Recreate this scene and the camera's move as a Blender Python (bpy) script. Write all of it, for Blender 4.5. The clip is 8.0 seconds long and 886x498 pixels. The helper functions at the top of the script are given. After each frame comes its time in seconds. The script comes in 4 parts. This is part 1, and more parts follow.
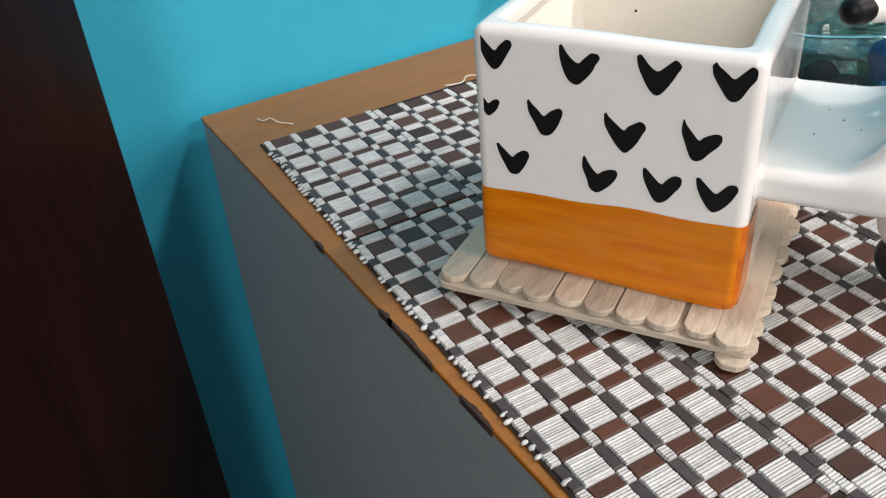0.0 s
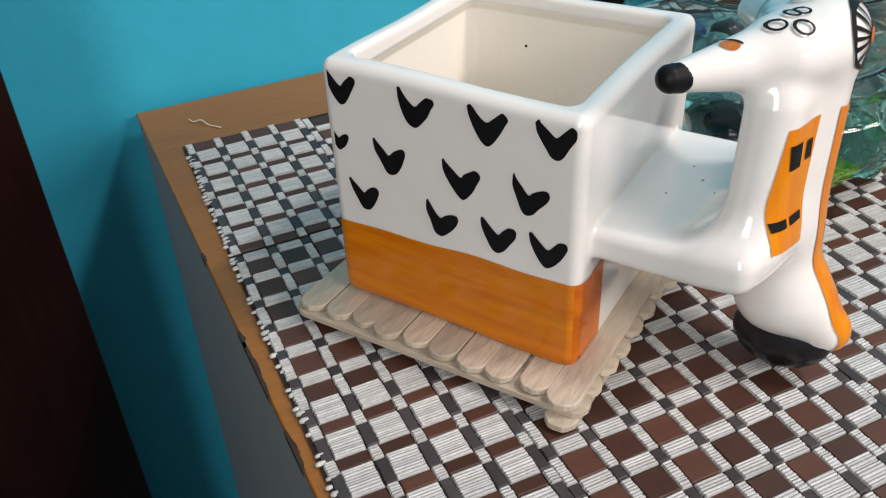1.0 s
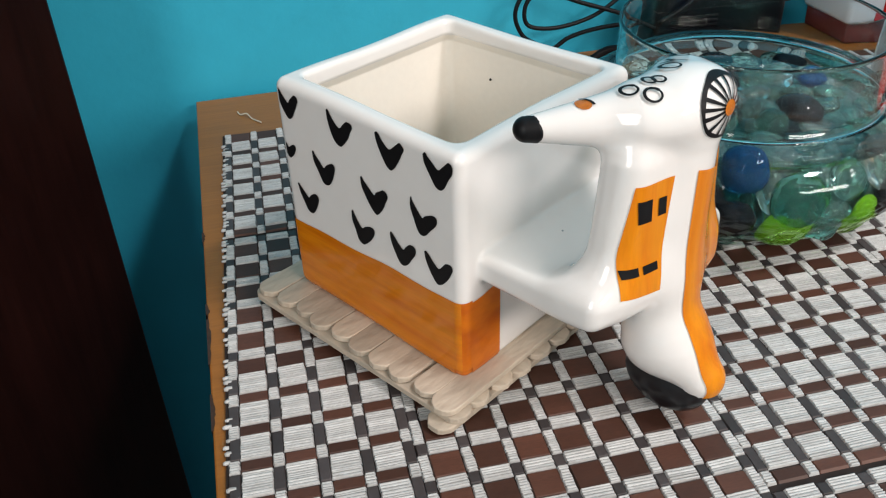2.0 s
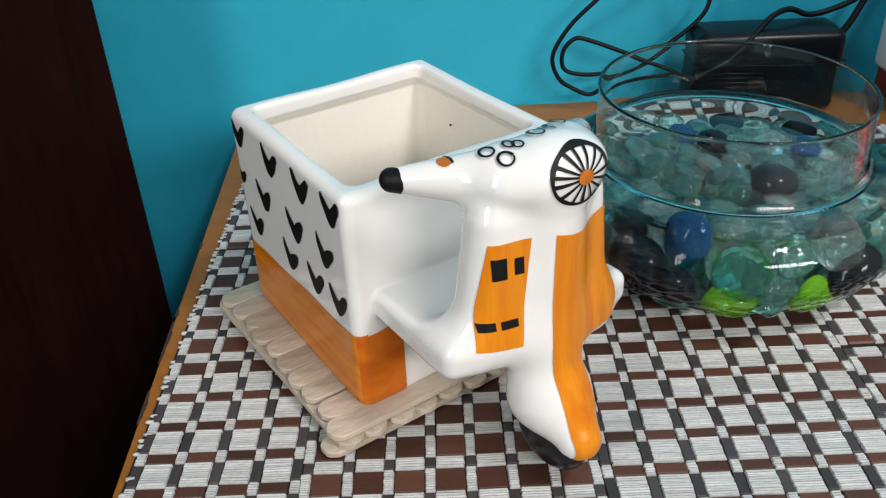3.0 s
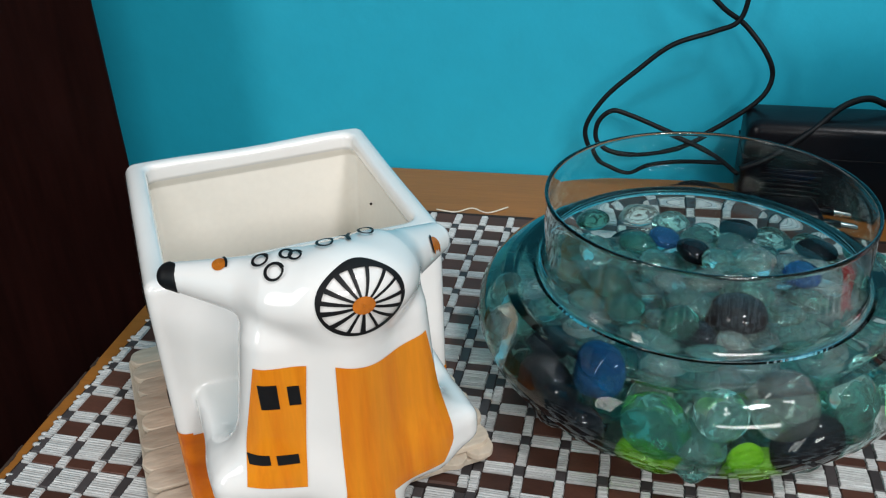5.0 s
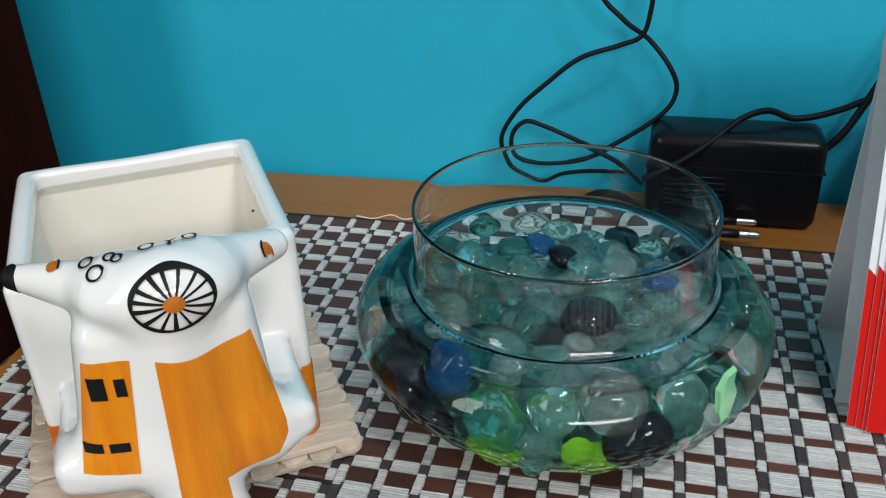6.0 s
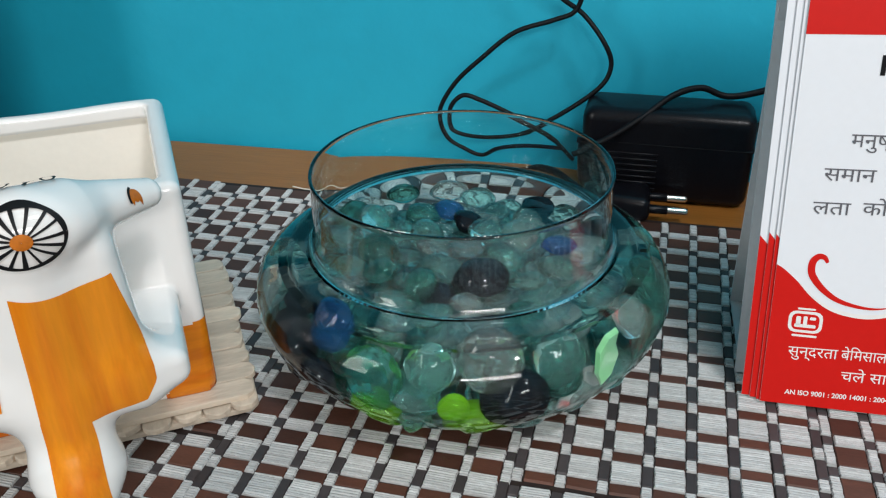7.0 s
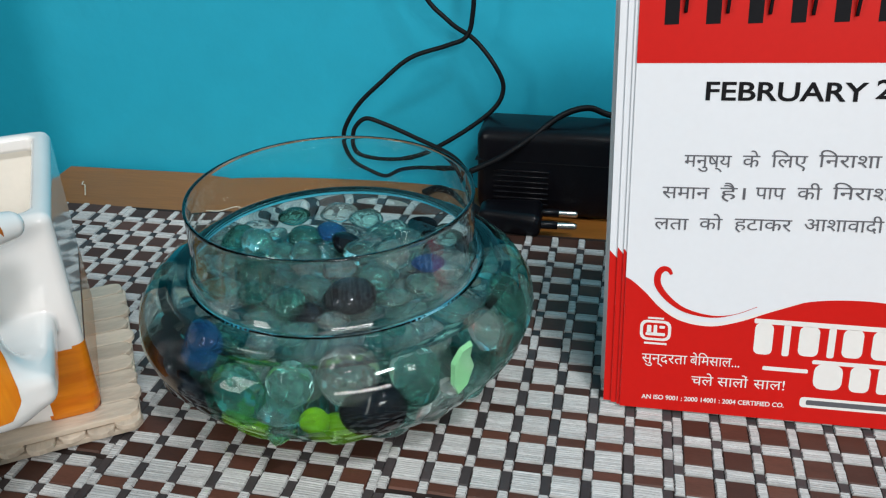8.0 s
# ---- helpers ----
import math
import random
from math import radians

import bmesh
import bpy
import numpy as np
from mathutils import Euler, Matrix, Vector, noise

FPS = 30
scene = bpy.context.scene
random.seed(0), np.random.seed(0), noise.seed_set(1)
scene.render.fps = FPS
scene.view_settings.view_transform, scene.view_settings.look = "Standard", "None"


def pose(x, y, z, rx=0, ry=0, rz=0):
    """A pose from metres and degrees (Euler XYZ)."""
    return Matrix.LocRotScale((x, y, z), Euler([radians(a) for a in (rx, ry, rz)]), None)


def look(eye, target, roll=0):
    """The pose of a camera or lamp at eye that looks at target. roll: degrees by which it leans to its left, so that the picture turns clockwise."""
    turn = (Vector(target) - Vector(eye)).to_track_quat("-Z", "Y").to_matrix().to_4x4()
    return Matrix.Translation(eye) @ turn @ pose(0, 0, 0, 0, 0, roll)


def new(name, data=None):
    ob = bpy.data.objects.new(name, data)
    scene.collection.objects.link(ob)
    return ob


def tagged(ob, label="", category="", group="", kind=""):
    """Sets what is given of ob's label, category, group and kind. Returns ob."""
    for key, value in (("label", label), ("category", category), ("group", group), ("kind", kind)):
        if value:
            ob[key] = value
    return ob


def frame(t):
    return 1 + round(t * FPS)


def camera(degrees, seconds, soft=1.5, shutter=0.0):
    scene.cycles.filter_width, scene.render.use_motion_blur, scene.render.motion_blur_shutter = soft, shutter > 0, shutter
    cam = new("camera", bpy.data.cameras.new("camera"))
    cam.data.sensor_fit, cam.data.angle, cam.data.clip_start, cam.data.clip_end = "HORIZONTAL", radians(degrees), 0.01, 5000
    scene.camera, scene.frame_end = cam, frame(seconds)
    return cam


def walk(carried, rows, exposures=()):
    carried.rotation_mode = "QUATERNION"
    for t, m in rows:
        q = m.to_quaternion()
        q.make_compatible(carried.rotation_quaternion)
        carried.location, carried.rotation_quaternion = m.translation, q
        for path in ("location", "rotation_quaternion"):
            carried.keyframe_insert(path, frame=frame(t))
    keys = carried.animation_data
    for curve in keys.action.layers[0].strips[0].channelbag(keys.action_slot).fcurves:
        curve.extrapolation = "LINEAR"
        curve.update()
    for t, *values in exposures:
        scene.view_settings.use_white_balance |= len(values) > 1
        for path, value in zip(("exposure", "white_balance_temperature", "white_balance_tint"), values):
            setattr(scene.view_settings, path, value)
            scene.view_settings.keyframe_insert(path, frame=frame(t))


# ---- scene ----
cam = camera(54.5, 8.0, soft=1.2)
PATH = [
    (0, (-0.092, -0.421, 0.931), (0.699, 1.044, -0.179), -5.1),
    (0.5, (-0.067, -0.424, 0.931), (0.704, 1.044, -0.187), -3.5),
    (1, (-0.031, -0.44, 0.939), (0.658, 1.056, -0.196), -2.9),
    (1.5, (-0.008, -0.465, 0.951), (0.535, 1.086, -0.189), -2.8),
    (2, (0.029, -0.485, 0.956), (0.412, 1.125, -0.168), -2.1),
    (2.2, (0.049, -0.492, 0.961), (0.346, 1.142, -0.155), -2.2),
    (3.3, (0.118, -0.505, 0.966), (0.119, 1.188, -0.099), -1.7),
    (3.5, (0.125, -0.498, 0.959), (0.099, 1.195, -0.105), -1.2),
    (4, (0.153, -0.48, 0.948), (-0.019, 1.221, -0.088), -1.6),
    (4.5, (0.18, -0.47, 0.948), (-0.127, 1.225, -0.068), -2.1),
    (5, (0.2, -0.455, 0.963), (-0.15, 1.243, -0.034), -2.0),
    (5.2, (0.211, -0.449, 0.972), (-0.124, 1.258, -0.015), -2.2),
    (6.3, (0.262, -0.462, 0.965), (-0.122, 1.235, -0.021), -1.7),
    (6.5, (0.269, -0.462, 0.961), (-0.118, 1.231, -0.031), -1.4),
    (7, (0.29, -0.459, 0.959), (-0.089, 1.233, -0.037), -1.1),
    (7.5, (0.3, -0.46, 0.959), (-0.052, 1.241, -0.032), -1.1),
    (8, (0.33, -0.465, 0.969), (0.013, 1.254, -0.003), -1.4),
]
EXPOSURES = [(0.0, -0.02, 7080, 19), (1.0, -0.30, 7020, 18), (2.0, -0.32, 6950, 16), (4.0, -0.44, 6560, 12), (6.5, -0.52, 6480, 11), (8.0, -0.50, 6500, 11)]
walk(cam, [(t, look(eye, target, roll)) for t, eye, target, roll in PATH], EXPOSURES)

# ---- light ----
scene.view_settings.exposure = 0.0
world = bpy.data.worlds.new("room_air")
scene.world = world
world.use_nodes = True
world.node_tree.nodes["Background"].inputs[0].default_value = (0.75, 0.88, 1.0, 1)
world.node_tree.nodes["Background"].inputs[1].default_value = 0.035


def tube(name, watts, place, aim, length, width, colour):
    data = bpy.data.lights.new(name, "AREA")
    data.shape, data.size, data.size_y = "RECTANGLE", length, width
    data.energy, data.color = watts, colour
    ob = new(name, data)
    ob.matrix_world = look(place, aim)
    return ob


tube("tube_light", 50.0, (1.25, -2.30, 2.02), (0.22, -0.15, 0.80), 1.3, 0.36, (1.0, 0.965, 0.925))
tube("ceiling_light", 22.0, (0.98, -0.90, 2.48), (0.10, -0.30, 0.75), 0.30, 0.16, (0.97, 0.98, 1.0))
# added fill lamp at the front left; no doorway or window stands there
tube("side_fill_light", 10.5, (-0.70, -1.20, 1.40), (0.15, -0.22, 0.78), 0.34, 0.9, (1.0, 0.96, 0.91))

# ---- materials ----


def material(name, colour, rough=0.5, metal=0.0, spec=0.5, coat=0.0, vary=0.06, scale=40.0, fine=400.0, bump=0.0, bump_scale=300.0,
             random_tint=0.0, streak=None, transmission=0.0, ior=1.45, second=None):
    """A surface with two scales of tone, optional relief, streaks along an axis and a tone per object."""
    m = bpy.data.materials.new(name)
    m.use_nodes = True
    nt = m.node_tree
    p = nt.nodes["Principled BSDF"]
    p.inputs["Roughness"].default_value = rough
    p.inputs["Metallic"].default_value = metal
    p.inputs["Specular IOR Level"].default_value = spec
    p.inputs["Coat Weight"].default_value = coat
    p.inputs["Coat Roughness"].default_value = 0.05
    p.inputs["Transmission Weight"].default_value = transmission
    p.inputs["IOR"].default_value = ior
    tc = nt.nodes.new("ShaderNodeTexCoord")
    mp = nt.nodes.new("ShaderNodeMapping")
    nt.links.new(tc.outputs["Object"], mp.inputs["Vector"])
    if streak:
        mp.inputs["Scale"].default_value = streak
    a = nt.nodes.new("ShaderNodeTexNoise")
    a.inputs["Scale"].default_value, a.inputs["Detail"].default_value = scale, 4
    b = nt.nodes.new("ShaderNodeTexNoise")
    b.inputs["Scale"].default_value, b.inputs["Detail"].default_value = fine, 3
    nt.links.new(mp.outputs[0], a.inputs["Vector"])
    nt.links.new(mp.outputs[0], b.inputs["Vector"])
    mix = nt.nodes.new("ShaderNodeMath")
    mix.operation = "ADD"
    nt.links.new(a.outputs[0], mix.inputs[0])
    nt.links.new(b.outputs[0], mix.inputs[1])
    tone = nt.nodes.new("ShaderNodeMapRange")
    tone.inputs[1].default_value, tone.inputs[2].default_value = 0.6, 1.4
    tone.inputs[3].default_value, tone.inputs[4].default_value = 1 - vary, 1 + vary
    nt.links.new(mix.outputs[0], tone.inputs[0])
    val = tone.outputs[0]
    if random_tint:
        info = nt.nodes.new("ShaderNodeObjectInfo")
        rr = nt.nodes.new("ShaderNodeMapRange")
        rr.inputs[3].default_value, rr.inputs[4].default_value = 1 - random_tint, 1 + random_tint
        geo = nt.nodes.new("ShaderNodeNewGeometry")
        both = nt.nodes.new("ShaderNodeMath")
        both.operation = "ADD"
        nt.links.new(info.outputs["Random"], both.inputs[0])
        nt.links.new(geo.outputs["Random Per Island"], both.inputs[1])
        turn = nt.nodes.new("ShaderNodeMath")
        turn.operation = "FRACT"
        nt.links.new(both.outputs[0], turn.inputs[0])
        nt.links.new(turn.outputs[0], rr.inputs[0])
        mul = nt.nodes.new("ShaderNodeMath")
        mul.operation = "MULTIPLY"
        nt.links.new(val, mul.inputs[0])
        nt.links.new(rr.outputs[0], mul.inputs[1])
        val = mul.outputs[0]
    col = nt.nodes.new("ShaderNodeVectorMath")
    col.operation = "SCALE"
    col.inputs[0].default_value = colour
    nt.links.new(val, col.inputs["Scale"])
    if second:
        # thicker and thinner paint in broad brush marks
        d = nt.nodes.new("ShaderNodeTexNoise")
        d.inputs["Scale"].default_value, d.inputs["Detail"].default_value = scale * 0.8, 5
        nt.links.new(mp.outputs[0], d.inputs["Vector"])
        cut = nt.nodes.new("ShaderNodeMapRange")
        cut.inputs[1].default_value, cut.inputs[2].default_value = 0.42, 0.72
        nt.links.new(d.outputs[0], cut.inputs[0])
        two = nt.nodes.new("ShaderNodeMix")
        two.data_type = "RGBA"
        for sock in two.inputs:
            if sock.name == "A" and sock.type == "RGBA":
                sock.default_value = (*colour, 1)
            if sock.name == "B" and sock.type == "RGBA":
                sock.default_value = (*second, 1)
        nt.links.new(cut.outputs[0], two.inputs[0])
        out = [o for o in two.outputs if o.type == "RGBA"][0]
        nt.links.new(out, col.inputs[0])
    nt.links.new(col.outputs[0], p.inputs["Base Color"])
    if bump:
        c = nt.nodes.new("ShaderNodeTexNoise")
        c.inputs["Scale"].default_value, c.inputs["Detail"].default_value = bump_scale, 4
        nt.links.new(mp.outputs[0], c.inputs["Vector"])
        bp = nt.nodes.new("ShaderNodeBump")
        bp.inputs["Strength"].default_value, bp.inputs["Distance"].default_value = bump, 0.002
        nt.links.new(c.outputs[0], bp.inputs["Height"])
        nt.links.new(bp.outputs[0], p.inputs["Normal"])
    return m


def glass(name, colour, rough=0.0, ior=1.45, clear=1.0, ripple=0.0):
    m = bpy.data.materials.new(name)
    m.use_nodes = True
    p = m.node_tree.nodes["Principled BSDF"]
    p.inputs["Base Color"].default_value = (*colour, 1)
    p.inputs["Roughness"].default_value = rough
    p.inputs["IOR"].default_value = ior
    p.inputs["Transmission Weight"].default_value = clear
    if ripple:
        p.inputs["Specular IOR Level"].default_value = 0.95
        nt = m.node_tree
        tc = nt.nodes.new("ShaderNodeTexCoord")
        c = nt.nodes.new("ShaderNodeTexNoise")
        c.inputs["Scale"].default_value, c.inputs["Detail"].default_value = 2.6, 1
        bp = nt.nodes.new("ShaderNodeBump")
        bp.inputs["Strength"].default_value, bp.inputs["Distance"].default_value = ripple, 0.25
        nt.links.new(tc.outputs["Object"], c.inputs["Vector"])
        nt.links.new(c.outputs[0], bp.inputs["Height"])
        nt.links.new(bp.outputs[0], p.inputs["Normal"])
    return m


M_WALL = material("teal_wall_paint", (0.008, 0.350, 0.500), rough=0.55, vary=0.05, scale=3, fine=60, bump=0.12, bump_scale=120)
M_CREAM = material("pale_cream_wall_paint", (0.52, 0.51, 0.48), rough=0.7, vary=0.04, scale=3, fine=60, bump=0.1, bump_scale=120)
M_CEIL = material("white_ceiling_paint", (0.75, 0.75, 0.73), rough=0.8, vary=0.03, scale=3)
M_FLOOR = material("floor_stone", (0.045, 0.040, 0.036), rough=0.35, vary=0.12, scale=6, fine=80)
M_CUPB = material("dark_varnished_wood", (0.0115, 0.0030, 0.0024), rough=0.36, spec=0.10, vary=0.45, scale=9, fine=50, streak=(6, 6, 0.5), bump=0.05, bump_scale=40)
M_TOP = material("brown_wood_laminate", (0.295, 0.110, 0.020), rough=0.38, vary=0.22, scale=16, fine=140, streak=(0.35, 5, 5), bump=0.04)
M_CHIP = material("dark_chipped_board", (0.035, 0.020, 0.014), rough=0.9, vary=0.4, scale=200)
M_GREY = material("grey_laminate", (0.235, 0.270, 0.285), rough=0.45, vary=0.10, scale=10, fine=90)
M_GLAZE = material("white_glaze", (0.81, 0.787, 0.765), rough=0.09, coat=0.5, vary=0.02, scale=25, fine=120, bump=0.05, bump_scale=60)
M_BISQUE = material("cream_inner_glaze", (0.82, 0.775, 0.70), rough=0.45, vary=0.03, scale=30, bump=0.05, bump_scale=90)
M_ORANGE = material("brushed_orange_paint", (0.73, 0.240, 0.010), rough=0.2, spec=0.35, coat=0.15, vary=0.09, scale=55, fine=260, streak=(4, 4, 0.35), second=(0.63, 0.155, 0.006))
M_BAND = material("brushed_orange_band_paint", (0.68, 0.205, 0.008), rough=0.18, spec=0.35, coat=0.15, vary=0.13, scale=55, fine=160, streak=(0.5, 0.5, 4), second=(0.57, 0.130, 0.004))
M_BURNT = material("thick_burnt_orange_paint", (0.62, 0.150, 0.006), rough=0.22, spec=0.35, coat=0.15, vary=0.10, scale=70, fine=200, streak=(1, 1, 2), second=(0.47, 0.082, 0.006))
M_RUST = material("rust_orange_paint", (0.45, 0.13, 0.015), rough=0.2, vary=0.3, scale=200, fine=700)
M_INK = material("black_glaze_paint", (0.008, 0.008, 0.009), rough=0.45, spec=0.2, vary=0.2, scale=200)
M_TYRE = material("black_painted_tyre", (0.010, 0.010, 0.012), rough=0.3, vary=0.3, scale=150)
M_STICK = material("pale_bare_wood", (0.56, 0.472, 0.375), rough=0.85, vary=0.15, scale=30, fine=140, streak=(3.5, 0.9, 3.5), random_tint=0.18, bump=0.55, bump_scale=55)
M_REED = material("white_reeds", (0.475, 0.48, 0.475), rough=0.5, vary=0.26, scale=420, fine=1300, streak=(0.7, 2.5, 3), random_tint=0.13)
M_BROWN = material("dark_brown_ribbon", (0.078, 0.030, 0.019), rough=0.52, vary=0.25, scale=60, fine=500, streak=(1, 4, 4), random_tint=0.38)
M_SLATE = material("grey_brown_ribbon", (0.050, 0.042, 0.043), rough=0.55, vary=0.2, scale=80, fine=500, random_tint=0.25)
M_BASE = material("dark_mat_backing", (0.020, 0.011, 0.009), rough=0.8, vary=0.2)
M_FRAY = material("frayed_white_thread", (0.62, 0.56, 0.46), rough=0.9, vary=0.1)
M_BLACK = material("black_moulded_plastic", (0.004, 0.004, 0.006), rough=0.30, spec=0.25, vary=0.2, scale=60, fine=600, bump=0.05, bump_scale=900)
M_CORD = material("black_cable_rubber", (0.004, 0.0045, 0.006), rough=0.5, spec=0.22, vary=0.2)
M_METAL = material("bright_pin_metal", (0.75, 0.73, 0.68), rough=0.22, metal=1.0, vary=0.05)
M_PAPER = material("white_glossy_paper", (0.74, 0.76, 0.80), rough=0.35, vary=0.015, scale=20)
M_BOARD = material("grey_board", (0.52, 0.54, 0.56), rough=0.7, vary=0.06, scale=40)
M_RED = material("red_print", (0.57, 0.010, 0.007), rough=0.38, spec=0.22, vary=0.04, scale=30)
M_MAROON = material("dark_red_card", (0.16, 0.022, 0.014), rough=0.6, vary=0.12, scale=60)
M_TEXT = material("black_print_and_slot_dark", (0.008, 0.008, 0.010), rough=0.6, spec=0.12, vary=0.05)
M_GTEXT = material("grey_print", (0.10, 0.10, 0.115), rough=0.5, vary=0.05)
M_WTEXT = material("white_print", (0.78, 0.76, 0.74), rough=0.4, vary=0.03)
M_BOWL = glass("clear_bowl_glass", (0.955, 0.992, 0.982), ior=1.45)
M_BODY = glass("water_filled_glass", (0.88, 0.98, 0.965), ior=1.36)
M_AQUA = glass("aqua_glass", (0.49, 0.88, 0.83), ior=1.35, clear=0.955, ripple=0.10)
M_PALE = glass("pale_clear_glass", (0.87, 0.985, 0.965), ior=1.38, clear=0.95, ripple=0.10)
M_TEAL = glass("teal_glass", (0.17, 0.56, 0.49), ior=1.35, clear=0.95, ripple=0.10)
M_BLUE = glass("blue_glass", (0.04, 0.20, 0.50), ior=1.34, clear=0.86, ripple=0.05)
M_LIME = glass("lime_green_glass", (0.23, 0.58, 0.02), ior=1.32, clear=0.72, ripple=0.04)
M_MINT = glass("mint_green_glass", (0.34, 0.74, 0.40), ior=1.28, clear=0.45)
M_DARK = glass("black_glass", (0.004, 0.006, 0.009), rough=0.04, ior=1.34, clear=0.05)

# ---- builders ----
TOP = 0.75            # height of the table's top


def mesh_of(name, verts, faces, mat, smooth=False):
    me = bpy.data.meshes.new(name)
    me.from_pydata([tuple(v) for v in verts], [], [tuple(f) for f in faces])
    me.materials.append(mat)
    if smooth:
        me.shade_smooth()
    return me


def part(name, data, mat, parent, label=""):
    """Links a bmesh or a mesh as one object under a thing or a part."""
    if isinstance(data, bmesh.types.BMesh):
        me = bpy.data.meshes.new(name)
        data.to_mesh(me)
        data.free()
        me.materials.append(mat)
    else:
        me = data
    ob = new(name, me)
    ob.parent = parent
    if label:
        ob["label"] = label
    return ob


def root(name, place, label, category, group="", kind="", rz=0.0):
    ob = new(name)
    ob.matrix_world = pose(*place, 0, 0, rz)
    ob.empty_display_size = 0.02
    return tagged(ob, label, category, group, kind)


def box(x0, x1, y0, y1, z0, z1, bevel=0.0, segments=2):
    bm = bmesh.new()
    bmesh.ops.create_cube(bm, size=1)
    for v in bm.verts:
        v.co = Vector(((x0, x1)[v.co.x > 0], (y0, y1)[v.co.y > 0], (z0, z1)[v.co.z > 0]))
    if bevel:
        bmesh.ops.bevel(bm, geom=bm.edges[:], offset=bevel, segments=segments, profile=0.5, affect="EDGES")
    return bm


def smooth_mesh(bm, name, mat):
    me = bpy.data.meshes.new(name)
    bm.to_mesh(me)
    bm.free()
    me.materials.append(mat)
    me.shade_smooth()
    return me


def lathe(profile, n=96):
    bm = bmesh.new()
    rings = [[bm.verts.new((r * math.cos(2 * math.pi * i / n), r * math.sin(2 * math.pi * i / n), z)) for i in range(n)] for r, z in profile]
    for a, b in zip(rings, rings[1:]):
        for i in range(n):
            bm.faces.new((a[i], a[(i + 1) % n], b[(i + 1) % n], b[i]))
    return bm, rings


def spline(points, steps=8):
    """A smooth line through points (Catmull-Rom)."""
    pts = [Vector(p) for p in points]
    pts = [pts[0] * 2 - pts[1]] + pts + [pts[-1] * 2 - pts[-2]]
    out = []
    for a, b, c, d in zip(pts, pts[1:], pts[2:], pts[3:]):
        for k in range(steps):
            t = k / steps
            out.append(0.5 * ((2 * b) + (c - a) * t + (2 * a - 5 * b + 4 * c - d) * t * t + (3 * b - a - 3 * c + d) * t ** 3))
    return out + [pts[-2]]


def hose(points, radius, sides=10):
    """A round cable along points."""
    line = spline(points)
    bm = bmesh.new()
    rings, side = [], None
    for i, p in enumerate(line):
        d = (line[min(i + 1, len(line) - 1)] - line[max(i - 1, 0)]).normalized()
        side = d.orthogonal().normalized() if side is None else (side - d * side.dot(d)).normalized()
        up = d.cross(side)
        rings.append([bm.verts.new(p + radius * (math.cos(2 * math.pi * k / sides) * side + math.sin(2 * math.pi * k / sides) * up)) for k in range(sides)])
    for a, b in zip(rings, rings[1:]):
        for k in range(sides):
            bm.faces.new((a[k], a[(k + 1) % sides], b[(k + 1) % sides], b[k]))
    bm.faces.new(rings[0][::-1])
    bm.faces.new(rings[-1])
    bmesh.ops.recalc_face_normals(bm, faces=bm.faces[:])
    return bm


# ---- the room ----


def slab(name, x0, x1, y0, y1, z0, z1, mat, label, category):
    me = bpy.data.meshes.new(name)
    bm = box(x0, x1, y0, y1, z0, z1)
    bm.to_mesh(me)
    bm.free()
    me.materials.append(mat)
    return tagged(new(name, me), label, category, kind="structure")


X0, X1, Y0, Y1, H = -1.00, 2.40, -2.60, 0.008, 2.60
slab("floor", X0 - 0.1, X1 + 0.1, Y0 - 0.1, Y1 + 0.1, -0.1, 0.0, M_FLOOR, "plain dark stone floor of the room", "floor")
slab("ceiling", X0 - 0.1, X1 + 0.1, Y0 - 0.1, Y1 + 0.1, H, H + 0.1, M_CEIL, "plain white painted ceiling", "ceiling")
slab("wall_north", X0 - 0.1, X1 + 0.1, Y1, Y1 + 0.1, 0.0, H, M_WALL, "bright teal painted wall behind the table", "wall")
slab("wall_south", X0 - 0.1, X1 + 0.1, Y0 - 0.1, Y0, 0.0, H, M_CREAM, "plain cream painted wall across the room", "wall")
slab("wall_west", X0 - 0.1, X0, Y0, Y1, 0.0, H, M_WALL, "plain teal painted side wall", "wall")
slab("wall_east", X1, X1 + 0.1, Y0, Y1, 0.0, H, M_CREAM, "plain cream painted side wall", "wall")
# unseen stub, added to keep bounced light out of the gap behind the door
slab("wall_light_block", -0.74, -0.68, -0.645, Y1, 0.0, H, M_WALL, "unseen teal wall stub added to block light behind the open door", "wall")

# a dark door leaf standing open beside the table
LEAF = tagged(root("door_1", (-0.050, -0.070, 0.0), "dark reddish-brown varnished wooden door standing open beside the table", "door", rz=45.0), kind="structure")
part("door_leaf", smooth_mesh(box(-0.85, 0.0, 0.0, 0.035, 0.005, 2.05, 0.0015, 2), "door_leaf", M_CUPB), M_CUPB, LEAF)

# the cabinet whose top is the table
tab = root("side_cabinet", (0, 0, 0), "grey laminate cabinet with a worn brown wood-grain top", "cabinet")
part("tabletop", box(0.0, 1.10, -0.46, 0.0, TOP - 0.0025, TOP, 0.0006, 2), M_TOP, tab, "brown wood-grain laminate top with chipped edges")
part("core_board", box(0.0182, 1.0808, -0.4410, -0.0125, TOP - 0.018, TOP - 0.0025), M_GREY, tab)
part("side_panel", box(0.0004, 0.018, -0.4595, -0.0003, 0.05, TOP - 0.0025), M_GREY, tab, "smooth grey laminate side panel")
part("side_panel", box(1.081, 1.0995, -0.4595, -0.0003, 0.05, TOP - 0.0025), M_GREY, tab)
part("back_panel", box(0.018, 1.081, -0.012, -0.001, 0.05, TOP - 0.0025), M_GREY, tab)
part("door", box(0.019, 0.549, -0.4595, -0.4415, 0.06, TOP - 0.020, 0.001), M_GREY, tab)
